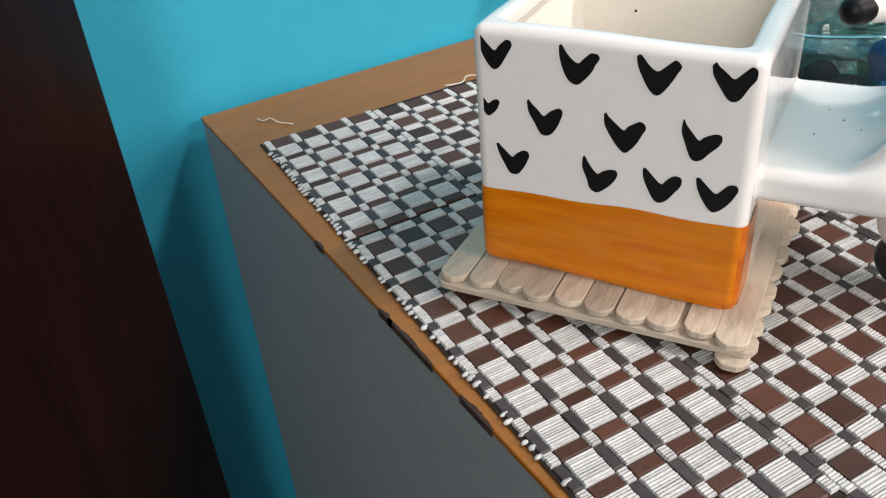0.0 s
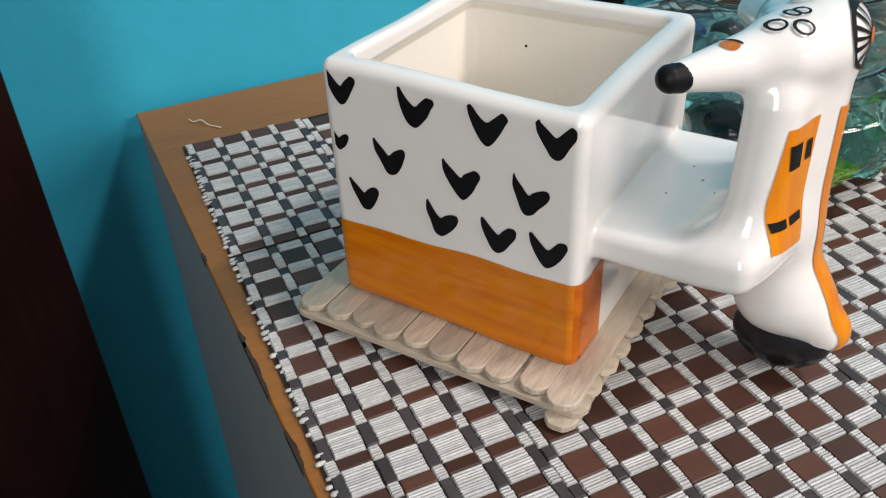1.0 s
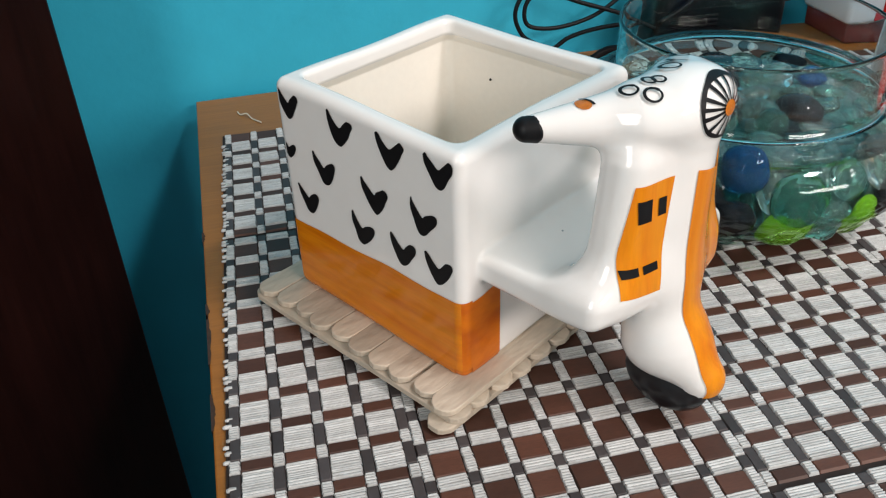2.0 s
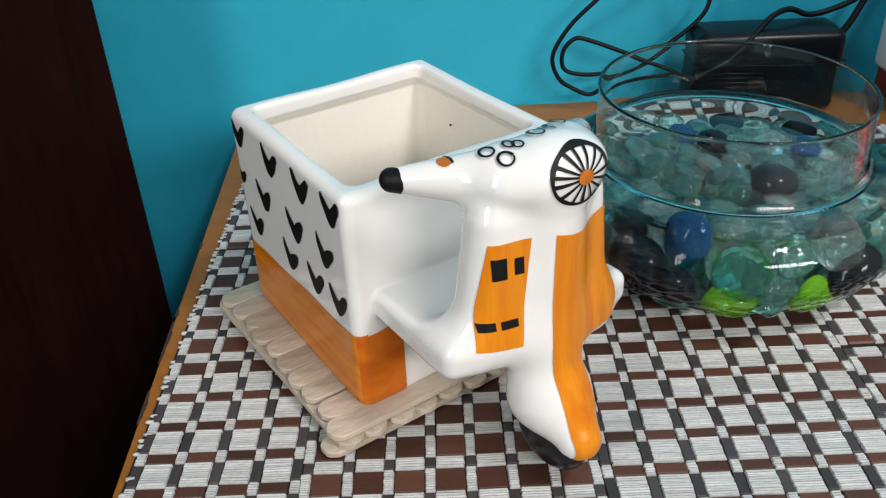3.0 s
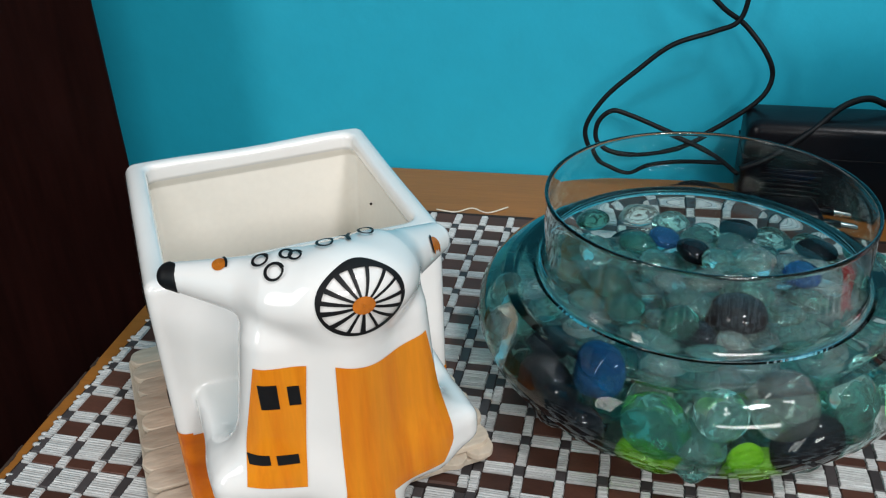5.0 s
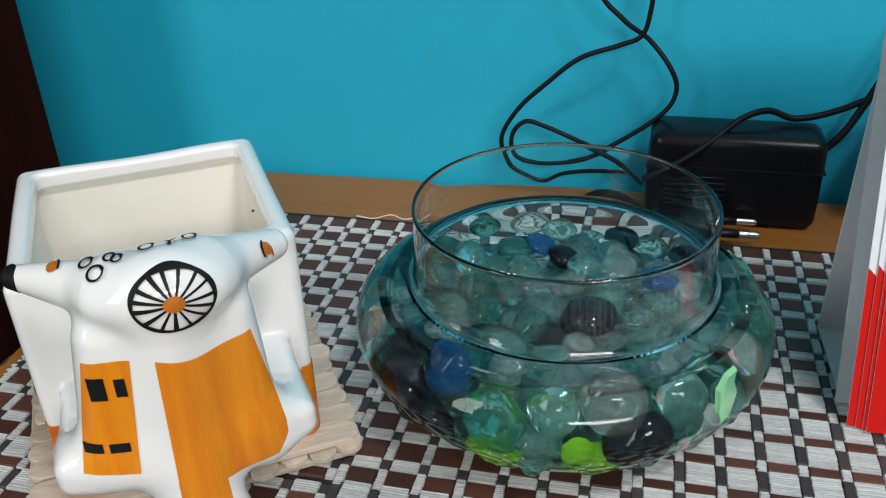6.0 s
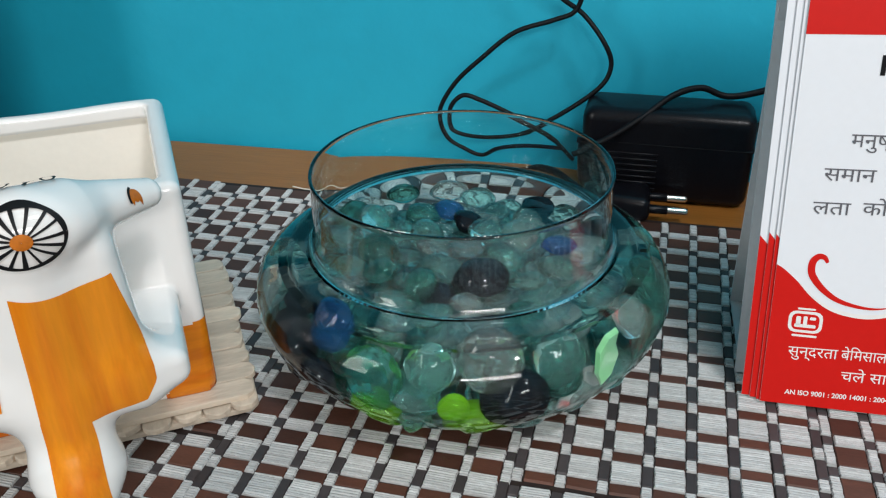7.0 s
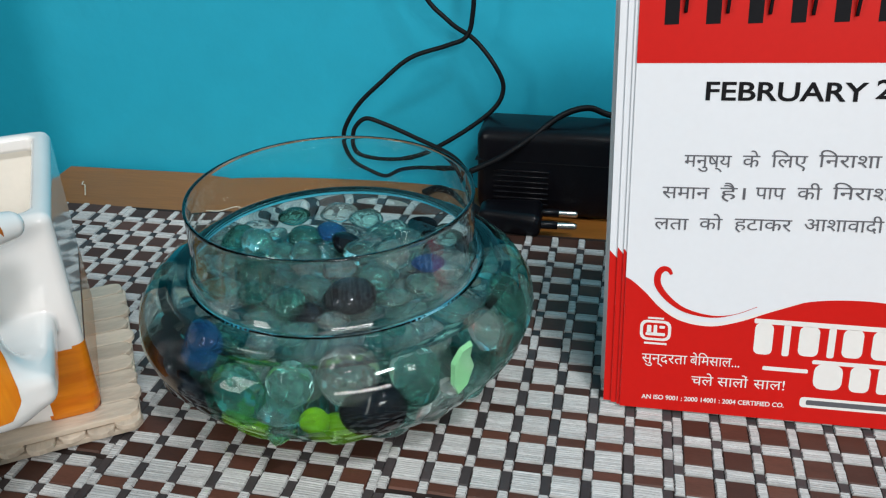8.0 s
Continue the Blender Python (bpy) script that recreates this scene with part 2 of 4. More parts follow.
part("door", box(0.551, 1.080, -0.4595, -0.4415, 0.06, TOP - 0.020, 0.001), M_GREY, tab)
part("plinth", box(0.01, 1.09, -0.43, -0.01, 0.0, 0.05), M_GREY, tab)
rng = random.Random(4)
for y, length in ((-0.205, 0.010), (-0.222, 0.030), (-0.262, 0.018), (-0.318, 0.022), (-0.150, 0.008), (-0.345, 0.03)):
    bm = bmesh.new()
    n = 14
    a = [bm.verts.new((-0.0004, y + length * (i / n - 0.5), TOP - 0.0024 - 0.0005)) for i in range(n + 1)]
    b = [bm.verts.new((0.0003 + 0.0011 * math.sin(math.pi * i / n) * rng.uniform(0.3, 1), y + length * (i / n - 0.5), TOP + 0.00012)) for i in range(n + 1)]
    c = [bm.verts.new((-0.0004, y + length * (i / n - 0.5), TOP + 0.00012)) for i in range(n + 1)]
    for i in range(n):
        bm.faces.new((c[i], c[i + 1], b[i + 1], b[i]))
        bm.faces.new((a[i], a[i + 1], c[i + 1], c[i]))
    part("edge_chip", bm, M_CHIP, tab, "dark chipped edge")

# ---- the scooter planter ----
# its own axes: x ahead (scooter's front), y across, z up from the table
PLANT = root("scooter_planter", (0.0967, -0.2230, TOP), "white glazed ceramic scooter planter painted with black hearts and orange", "planter", rz=-58.2)


def smin(a, b, k):
    h = np.clip(0.5 + 0.5 * (b - a) / k, 0, 1)
    return b + (a - b) * h - k * h * (1 - h)


def sd_box(u, v, z, c, h, r):
    q = [np.abs(w - cc) - hh + r for w, cc, hh in zip((u, v, z), c, h)]
    out = np.sqrt(sum(np.maximum(w, 0) ** 2 for w in q))
    return out + np.minimum(np.maximum(q[0], np.maximum(q[1], q[2])), 0) - r


def sd_ell(u, v, z, c, r):
    a, b, d = (u - c[0]) / r[0], (v - c[1]) / r[1], (z - c[2]) / r[2]
    k0 = np.sqrt(a * a + b * b + d * d)
    k1 = np.sqrt((a / r[0]) ** 2 + (b / r[1]) ** 2 + (d / r[2]) ** 2) + 1e-9
    return k0 * (k0 - 1) / k1


def sd_cone(u, v, z, a, b, ra, rb):
    a, b = np.array(a), np.array(b)
    d = b - a
    t = np.clip(((u - a[0]) * d[0] + (v - a[1]) * d[1] + (z - a[2]) * d[2]) / (d @ d), 0, 1)
    return np.sqrt((u - a[0] - t * d[0]) ** 2 + (v - a[1] - t * d[1]) ** 2 + (z - a[2] - t * d[2]) ** 2) - (ra + (rb - ra) * t)


def pot_outer(u, v, z):
    return sd_box(u, v, z, (0, 0, 0.05250), (0.0428, 0.0428, 0.0420), 0.0036)


def ceramic(u, v, z):
    # pot with a tapered hollow
    wide = 0.0360 + 0.0020 * np.clip((0.0890 - z) / 0.004, 0, 1) - 0.0016 * np.clip((0.080 - z) / 0.06, 0, 1)
    hollow = sd_box(u, v, z, (0, 0, 0.070), (wide, wide, 0.053), 0.0035)
    # hand-made unevenness of the rim and the walls
    rise = 0.0004 + 0.009 * (v + 0.043) + 0.0005 * np.sin(62 * u + 31 * v + 0.6) + 0.0004 * np.sin(95 * v - 40 * u)
    hollow = hollow + 0.0004 * np.sin(70 * u + 55 * v) * np.sin(60 * z + 1)
    d = -smin(-pot_outer(u, v, z + rise), hollow, 0.0022)
    # footboard
    f = sd_box(u, v, z, (0.060, 0, 0.0518 + 0.10 * np.maximum(u - 0.066, 0)), (0.026, 0.0356, 0.0054), 0.0036)
    # shield with a curved back, and its spine
    w = np.interp(z, (0.050, 0.098), (0.0300, 0.0228)) - 0.0040 * (v > 0) * np.clip((0.098 - z) / 0.048, 0, 1)
    uc = 0.0850 - 8.0 * v * v + 0.06 * (0.075 - z)
    s = sd_box(u - uc, v / (w / 0.028), z + 0.14 * v * np.clip((0.088 - z) / 0.03, 0, 1), (0, 0, 0.0745), (0.0068, 0.028, 0.0265), 0.0060)
    spine = sd_cone(u, v, z, (0.0870, 0.001, 0.098), (0.0870, 0.000, 0.040), 0.0082, 0.0078)
    s = smin(s, spine, 0.007)
    # fender
    g = sd_cone(u, v, z, (0.084, -0.001, 0.052), (0.089, -0.0005, 0.030), 0.0095, 0.0130)
    g = smin(g, sd_cone(u, v, z, (0.092, 0.0, 0.030), (0.1035, 0.0, 0.0205), 0.0110, 0.0072), 0.006)
    g = np.maximum(g, (0.0165 + (0.108 - u) * 0.20 - z) * 0.95)
    # head with two grips
    h = sd_ell(u, v, z, (0.0812, 0.001, 0.1052), (0.0130, 0.0195, 0.0100))
    h = smin(h, sd_ell(u, v, z, (0.0857, 0.0032, 0.1068), (0.0106, 0.0150, 0.0099)), 0.004)
    h = smin(h, sd_cone(u, v, z, (0.0765, -0.012, 0.1048), (0.0595, -0.0348, 0.1045), 0.0086, 0.0034), 0.006)
    h = smin(h, sd_cone(u, v, z, (0.0765, 0.013, 0.1048), (0.0612, 0.0326, 0.1000), 0.0087, 0.0046), 0.006)
    front = smin(smin(s, g, 0.006), h, 0.0045)
    front = smin(front, f, 0.0145)
    return smin(d, front, 0.0015)


def surface(f, lo, hi, step):
    """The zero surface of f as vertices and quads (surface nets)."""
    ax = [np.arange(a, b, step) for a, b in zip(lo, hi)]
    g = np.meshgrid(*ax, indexing="ij")
    val = f(*g)
    inside = val < 0
    n = np.array(val.shape) - 1
    cell = np.zeros(n, int)
    acc, cnt = np.zeros((*n, 3)), np.zeros(n)
    corners = [(i, j, k) for i in (0, 1) for j in (0, 1) for k in (0, 1)]

    def cut(c):
        return tuple(slice(o, o + m) for o, m in zip(c, n))
    for c in corners:
        cell += inside[cut(c)]
    for a in corners:
        for d in range(3):
            if a[d]:
                continue
            b = list(a)
            b[d] = 1
            va, vb = val[cut(a)], val[cut(b)]
            cross = (va < 0) != (vb < 0)
            t = np.where(cross, va / np.where(va == vb, 1, va - vb), 0)
            p = np.stack([np.full(n, float(a[e])) for e in range(3)], -1)
            p[..., d] += t
            acc += p * cross[..., None]
            cnt += cross
    active = (cell > 0) & (cell < 8)
    ids = np.full(n, -1)
    ids[active] = np.arange(active.sum())
    at = np.argwhere(active)
    verts = (at + acc[active] / cnt[active][:, None]) * step + np.array([a[0] for a in ax])
    quads = []
    for d in range(3):
        e, g2 = [(1, 2), (2, 0), (0, 1)][d]
        lo_, hi_ = [slice(1, m) for m in n], [slice(1, m) for m in n]
        lo_[d], hi_[d] = slice(0, n[d]), slice(1, n[d] + 1)
        va, vb = inside[tuple(lo_)], inside[tuple(hi_)]
        for flag, flip in ((va & ~vb, False), (~va & vb, True)):
            i = np.argwhere(flag)
            off = np.ones(3, int)
            off[d] = 0
            i = i + off
            q = []
            for de, dg in ((1, 1), (0, 1), (0, 0), (1, 0)):
                j = i.copy()
                j[:, e] -= de
                j[:, g2] -= dg
                q.append(ids[tuple(j.T)])
            q = np.stack(q, 1)
            quads.append(q[:, ::-1] if flip else q)
    return verts, np.concatenate(quads)


def gradient(f, p):
    e = 0.0004
    g = np.stack([f(*(p + e * d).T) - f(*(p - e * d).T) for d in np.eye(3)], 1)
    return g / (np.linalg.norm(g, axis=1)[:, None] + 1e-12)


def ceramic_part(name, verts, quads, normals, mat, label=""):
    used, inverse = np.unique(quads, return_inverse=True)
    me = bpy.data.meshes.new(name)
    me.from_pydata(verts[used].tolist(), [], inverse.reshape(quads.shape).tolist())
    me.materials.append(mat)
    me.shade_smooth()
    me.normals_split_custom_set_from_vertices(normals[used].tolist())
    return part(name, me, mat, PLANT, label)


def onto(points, way):
    """Points moved along way until they meet the ceramic, and the normals there."""
    p = np.array(points, float)
    d = np.array(way, float) / np.linalg.norm(way)
    for _ in range(90):
        p = p + d * np.clip(ceramic(*p.T), -0.002, 0.01)[:, None] * 0.7
    return p, gradient(ceramic, p)


def patch(bm, rows, way, lift=0.00025, low=0.0):
    """A painted area: rows of start points, carried onto the ceramic along way."""
    n = len(rows[0])
    p, g = onto([q for r in rows for q in r], way)
    vs = [bm.verts.new(q) for q in p + g * lift]
    on = (np.abs(ceramic(*p.T)) < 0.0006) & (g @ (-np.array(way, float) / np.linalg.norm(way)) > 0.12) & (p[:, 2] > low)
    for i in range(len(rows) - 1):
        for j in range(n - 1):
            if not (on[i * n + j] and on[i * n + j + 1] and on[(i + 1) * n + j] and on[(i + 1) * n + j + 1]):
                continue
            four = [vs[a].co for a in (i * n + j, i * n + j + 1, (i + 1) * n + j + 1, (i + 1) * n + j)]
            if max((p1 - p2).length for p1, p2 in zip(four, four[1:] + four[:1])) > 0.0080:
                continue
            bm.faces.new((vs[i * n + j], vs[i * n + j + 1], vs[(i + 1) * n + j + 1], vs[(i + 1) * n + j]))


def stroke(bm, line, width, way, low=0.0, lift=0.0004):
    """A brush stroke along start points."""
    a = np.array(line, float)
    w = np.array(way, float) / np.linalg.norm(way)
    t = np.gradient(a, axis=0)
    side = np.cross(t, w)
    side /= np.linalg.norm(side, axis=1)[:, None] + 1e-12
    ww = np.broadcast_to(np.asarray(width, float), (len(a),))[:, None] / 2
    patch(bm, [list(a - side * ww), list(a), list(a + side * ww)], way, lift, low)


def painted(name, bm, mat, label=""):
    bmesh.ops.delete(bm, geom=[v for v in bm.verts if not v.link_faces], context="VERTS")
    bmesh.ops.recalc_face_normals(bm, faces=bm.faces[:])
    return part(name, smooth_mesh(bm, name, mat), mat, PLANT, label)


verts, quads = surface(ceramic, (-0.0465, -0.0465, 0.0070), (0.1170, 0.0465, 0.1255), 0.0010)
normals = gradient(ceramic, verts)
mid = verts[quads].mean(1)
inner = (np.abs(mid[:, 0]) < 0.0388) & (np.abs(mid[:, 1]) < 0.0388) & (mid[:, 2] > 0.0140) & (mid[:, 2] < 0.0880)
head = (mid[:, 0] > 0.047) & (mid[:, 2] > 0.0962)
fender = (mid[:, 0] > 0.062) & (mid[:, 2] < 0.0455) & (np.abs(mid[:, 1]) < 0.017)
shield = (mid[:, 0] > 0.0770) & ~head & ~fender
foot = (mid[:, 0] > 0.0440) & ~head & ~fender & ~shield
pot = ~(inner | head | fender | shield | foot)
base = pot & (mid[:, 2] < 0.0138) & ((np.abs(mid[:, 1]) > 0.0378) | ((mid[:, 0] > 0.0378) & (np.abs(mid[:, 1]) > 0.025)))
pot &= ~base
ceramic_part("painted_foot", verts, quads[base], normals, M_BURNT, "orange painted foot of the pot")
ceramic_part("pot", verts, quads[pot], normals, M_GLAZE, "square white glazed pot")
ceramic_part("pot_lining", verts, quads[inner], normals, M_BISQUE, "cream inside of the pot")
ceramic_part("footboard", verts, quads[foot], normals, M_GLAZE)
ceramic_part("front_shield", verts, quads[shield], normals, M_GLAZE)
ceramic_part("front_fender", verts, quads[fender], normals, M_GLAZE)
ceramic_part("handlebar", verts, quads[head], normals, M_GLAZE)


def grip_paint(u, v, z):
    return np.maximum(ceramic(u, v, z) - 0.00018, v + 0.0338 + 0.0005 * np.sin(u * 900))


verts, quads = surface(grip_paint, (0.0520, -0.0400, 0.0980), (0.0680, -0.0320, 0.1110), 0.0004)
ceramic_part("grip_end", verts, quads, gradient(grip_paint, verts), M_INK, "black painted grip end")

# front wheel, a painted lump under the fender
bm = bmesh.new()
bmesh.ops.create_uvsphere(bm, u_segments=32, v_segments=18, radius=1.0)
for v in bm.verts:
    v.co = Vector((0.0925 + 0.0148 * v.co.x, -0.0005 + 0.0080 * v.co.y, 0.0155 + 0.0126 * v.co.z * (0.85 if v.co.z > 0 else 1)))
part("front_wheel", smooth_mesh(bm, "front_wheel", M_TYRE), M_TYRE, PLANT, "black painted front wheel")

# orange band round the pot
AHEAD = (-1, 0, 0)


def band(bm, stops, top):
    """Painted band along the foot of the pot: stops are (u, v, way) of its outline."""
    for (ua, va), (ub, vb), way in stops:
        n = 44
        rows = []
        for k in range(19):
            row = []
            for i in range(n + 1):
                t = i / n
                u, v = ua + (ub - ua) * t, va + (vb - va) * t
                zt = top(u, v)
                row.append((u - way[0] * 0.02, v - way[1] * 0.02, 0.0107 + (zt - 0.0107) * k / 18))
            rows.append(row)
        patch(bm, rows, way)


def heart_top(u, v):
    return 0.0405 + 0.0005 * math.sin(u * 75 + 1.0) + 0.0003 * math.sin(u * 190) + 0.027 * max(u, 0)


def band_corner(bm, a0, a1, at=0.0385, side=-0.0385):
    """The band round the corner of the pot, between two directions in degrees."""
    n = 6
    turns = [math.radians(a0 + (a1 - a0) * i / n) for i in range(n + 1)]
    zt = heart_top(at * 1.05, 0)
    p = np.array([(at + 0.0050 * math.cos(a), side + 0.0050 * math.sin(a), 0.0107 + (zt - 0.0107) * k / 18) for k in range(19) for a in turns])
    g = np.array([(math.cos(a), math.sin(a), 0) for k in range(19) for a in turns])
    for _ in range(60):
        p = p - g * np.clip(pot_outer(*p.T), -0.002, 0.01)[:, None] * 0.7
    vs = [bm.verts.new(q) for q in p + g * 0.00025]
    for i in range(18):
        for j in range(n):
            bm.faces.new((vs[i * (n + 1) + j], vs[i * (n + 1) + j + 1], vs[(i + 1) * (n + 1) + j + 1], vs[(i + 1) * (n + 1) + j]))


bm = bmesh.new()
band(bm, [((-0.0402, -0.0428), (0.0388, -0.0428), (0, 1, 0))], heart_top)
band_corner(bm, -90, -50)
band_corner(bm, -180, -90, -0.0385)
painted("orange_band", bm, M_BAND, "hand-painted orange band")
bm = bmesh.new()
band(bm, [((0.0428, -0.0388), (0.0428, -0.0252), (-1, 0, 0))], lambda u, v: 0.0412 - 0.0006 * math.sin(v * 300))
band_corner(bm, -50, 0)
painted("orange_band", bm, M_BURNT, "thickly painted burnt orange band")
bm = bmesh.new()
band(bm, [((0.0425, 0.0262), (0.0425, 0.0402), (-1, 0, 0))], lambda u, v: 0.0405)
band(bm, [((-0.0402, 0.0425), (0.0402, 0.0425), (0, -1, 0))], lambda u, v: 0.0405)
band_corner(bm, 0, 90, 0.0385, 0.0385)
painted("orange_band", bm, M_BAND, "hand-painted orange band")

# hearts on the side of the pot
BROAD = [(-0.52, 0.44), (-0.45, 0.50), (-0.36, 0.43), (-0.20, 0.23), (0.00, 0.07), (0.14, 0.21), (0.29, 0.35), (0.41, 0.40), (0.50, 0.37), (0.54, 0.26), (0.49, 0.09),
         (0.36, -0.13), (0.17, -0.42), (-0.01, -0.54), (-0.17, -0.45), (-0.33, -0.20), (-0.48, 0.17)]
SLIM = [(-0.51, 0.50), (-0.46, 0.56), (-0.39, 0.46), (-0.20, 0.24), (-0.03, 0.06), (0.10, 0.18), (0.27, 0.29), (0.40, 0.33), (0.50, 0.29), (0.54, 0.17), (0.47, -0.02),
        (0.32, -0.26), (0.14, -0.48), (-0.02, -0.57), (-0.18, -0.48), (-0.33, -0.18), (-0.48, 0.18)]
HEARTS = [(-0.0350, 0.0870, 0.95), (-0.0091, 0.0857, 1.05), (0.0141, 0.0857, 1.05), (0.0346, 0.0860, 1.0),
          (-0.0376, 0.0697, 0.62), (-0.0189, 0.0678, 0.98), (0.0055, 0.0667, 1.05), (0.0270, 0.0672, 1.0),
          (-0.0298, 0.0521, 0.92), (-0.0020, 0.0511, 1.0), (0.0173, 0.0511, 1.0), (0.0331, 0.0510, 1.0)]
rng = random.Random(11)
for u, z, s in HEARTS:
    bm = bmesh.new()
    tilt = rng.uniform(-0.10, 0.10)
    loop = []
    for x, y in (BROAD if z > 0.08 or (z < 0.055 and u > 0.01) else SLIM):
        x, y = x + rng.uniform(-0.02, 0.02), y + rng.uniform(-0.02, 0.02)
        loop.append(((x * math.cos(tilt) - y * math.sin(tilt)), x * math.sin(tilt) + y * math.cos(tilt)))
    line = spline([(x, 0, y) for x, y in loop] + [(loop[0][0], 0, loop[0][1])], 4)[:-1]
    vs = [bm.verts.new((min(max(u + 0.0001 + q.x * 0.0110 * s, -0.0392), 0.0405), -0.0431, z - 0.0002 + q.z * 0.0106 * s)) for q in line]
    f = bm.faces.new(vs)
    bmesh.ops.triangulate(bm, faces=[f])
    painted("painted_heart", bm, M_INK, "black brushed heart")

# a dark speck in the glaze inside the pot
bm = bmesh.new()
bmesh.ops.create_uvsphere(bm, u_segments=8, v_segments=6, radius=0.0005)
bmesh.ops.translate(bm, verts=bm.verts[:], vec=(-0.0150, 0.0366, 0.0746))
painted("glaze_speck", bm, M_INK, "tiny dark speck")

for u, v, size in ((0.0610, 0.0040, 0.00045), (0.0560, 0.0110, 0.0003), (0.0665, -0.0030, 0.0003), (0.0540, -0.0080, 0.00035)):
    bm = bmesh.new()
    bmesh.ops.create_uvsphere(bm, u_segments=8, v_segments=6, radius=size)
    at, _ = onto([(u, v, 0.085)], (0, 0, -1))
    bmesh.ops.translate(bm, verts=bm.verts[:], vec=at[0].tolist())
    painted("glaze_speck", bm, M_GREY, "tiny grey speck")

# number plate: its characters stand as plain bars
bm = bmesh.new()
rows = []
for k in range(29):
    t = k / 28
    zl, zr = 0.0910 + (0.0585 - 0.0910) * t, 0.0915 + (0.0568 - 0.0915) * t
    vl, vr = -0.0216 - 0.0064 * t, -0.0100 - 0.0040 * t
    rows.append([(0.13, vl + (vr - vl) * i / 14, zl + (zr - zl) * i / 14) for i in range(15)])
patch(bm, rows, AHEAD)
painted("number_plate", bm, M_ORANGE, "orange painted plate with dark marks")


def bar(v0, v1, z0, z1, mat=M_INK, name="plate_mark", lift=0.0005):
    bm = bmesh.new()
    patch(bm, [[(0.13, v0 + (v1 - v0) * i / 6, z0 + (z1 - z0) * k / 6) for i in range(7)] for k in range(7)], AHEAD, lift)
    return painted(name, bm, mat, "plain dark bar")


bar(-0.0213, -0.0172, 0.0800, 0.0868)
bar(-0.0150, -0.0122, 0.0808, 0.0862)
bar(-0.0262, -0.0215, 0.0642, 0.0668)
bar(-0.0200, -0.0148, 0.0640, 0.0666)

# orange apron and stripe
bm = bmesh.new()
rows = []
for k in range(31):
    t = k / 30
    zl, zr = 0.0918 + (0.0490 - 0.0918) * t, 0.0905 + (0.0498 - 0.0905) * t
    vl = -0.0040 - 0.0012 * t
    vr = 0.0205 + 0.0056 * min(1, t * 1.3) - 0.0035 * max(0, t - 0.88) / 0.12
    rows.append([(0.13, vl + (vr - vl) * i / 22, zl + (zr - zl) * i / 22 - 0.0012 * (1 - t) * math.sin(3.1 * i / 22)) for i in range(23)])
patch(bm, rows, AHEAD)
painted("orange_apron", bm, M_ORANGE, "brushed orange apron")
bm = bmesh.new()
rows = []
for k in range(25):
    t = k / 24
    z = 0.0530 + (0.0175 - 0.0530) * t
    rows.append([(0.13, -0.0052 + (0.0072 + 0.0052 + 0.001 * t) * i / 12, z) for i in range(13)])
patch(bm, rows, AHEAD, 0.00032)
bm.faces.index_update()
bm.faces.ensure_lookup_table()
todo = set(bm.faces)
while todo:                                       # each unbroken stretch of paint is a part
    heap = [next(f for f in bm.faces if f in todo)]
    while heap:
        f = heap.pop()
        if f in todo:
            todo.discard(f)
            heap += [g for e in f.edges for g in e.link_faces]
    island = {f.index for f in bm.faces if f not in todo and f.tag is False}
    keep = bm.copy()
    keep.faces.ensure_lookup_table()
    bmesh.ops.delete(keep, geom=[f for f in keep.faces if f.index not in island], context="FACES")
    for f in bm.faces:
        f.tag = f not in todo
    if len(island) > 5:
        painted("orange_stripe", keep, M_ORANGE, "brushed orange front stripe")
    else:
        keep.free()
bm.free()

# headlight: a spoked wheel painted on the head
LOOK = np.array((-1.0, 0, 0))
RISE = np.array((0, 0, 0.76))
HUB = np.array((0.0960, 0.0034, 0.1081)) - LOOK * 0.03


def dial(r, a):
    return HUB + np.array((0, 1, 0)) * r * math.cos(a) + RISE * r * math.sin(a)


bm = bmesh.new()
stroke(bm, [dial(0.0098, 2 * math.pi * i / 64) for i in range(65)], [0.0010 + 0.00022 * math.sin(i * 0.5) for i in range(65)], LOOK)
painted("headlight_ring", bm, M_INK, "black painted headlight ring")
rng = random.Random(3)
for i in range(15):
    a = 2 * math.pi * (i + rng.uniform(-0.14, 0.14)) / 15
    b = a + rng.uniform(-0.07, 0.07)
    bm = bmesh.new()
    stroke(bm, [dial(r, a + (b - a) * r / 0.0098) for r in np.linspace(0.0018, 0.0097, 9)], np.linspace(0.0005, rng.uniform(0.0006, 0.0014), 9), LOOK)
    painted("headlight_spoke", bm, M_INK)
bm = bmesh.new()
patch(bm, [[dial(r, 2 * math.pi * i / 24) for i in range(25)] for r in (0.0001, 0.0013, 0.0026)], LOOK, 0.0006)
painted("headlight_hub", bm, M_RUST, "rust-orange headlight centre")

# marks on top of the head, laid out round the first ring
SLANT = np.array((-0.55, 0, -0.835))
UPHILL = np.array((-0.835, 0, 0.55))
FIRST = np.array((0.0823, -0.0120, 0.1118)) - SLANT * 0.03


def mark_at(x, y):
    return FIRST + np.array((0, x, 0)) + UPHILL * y


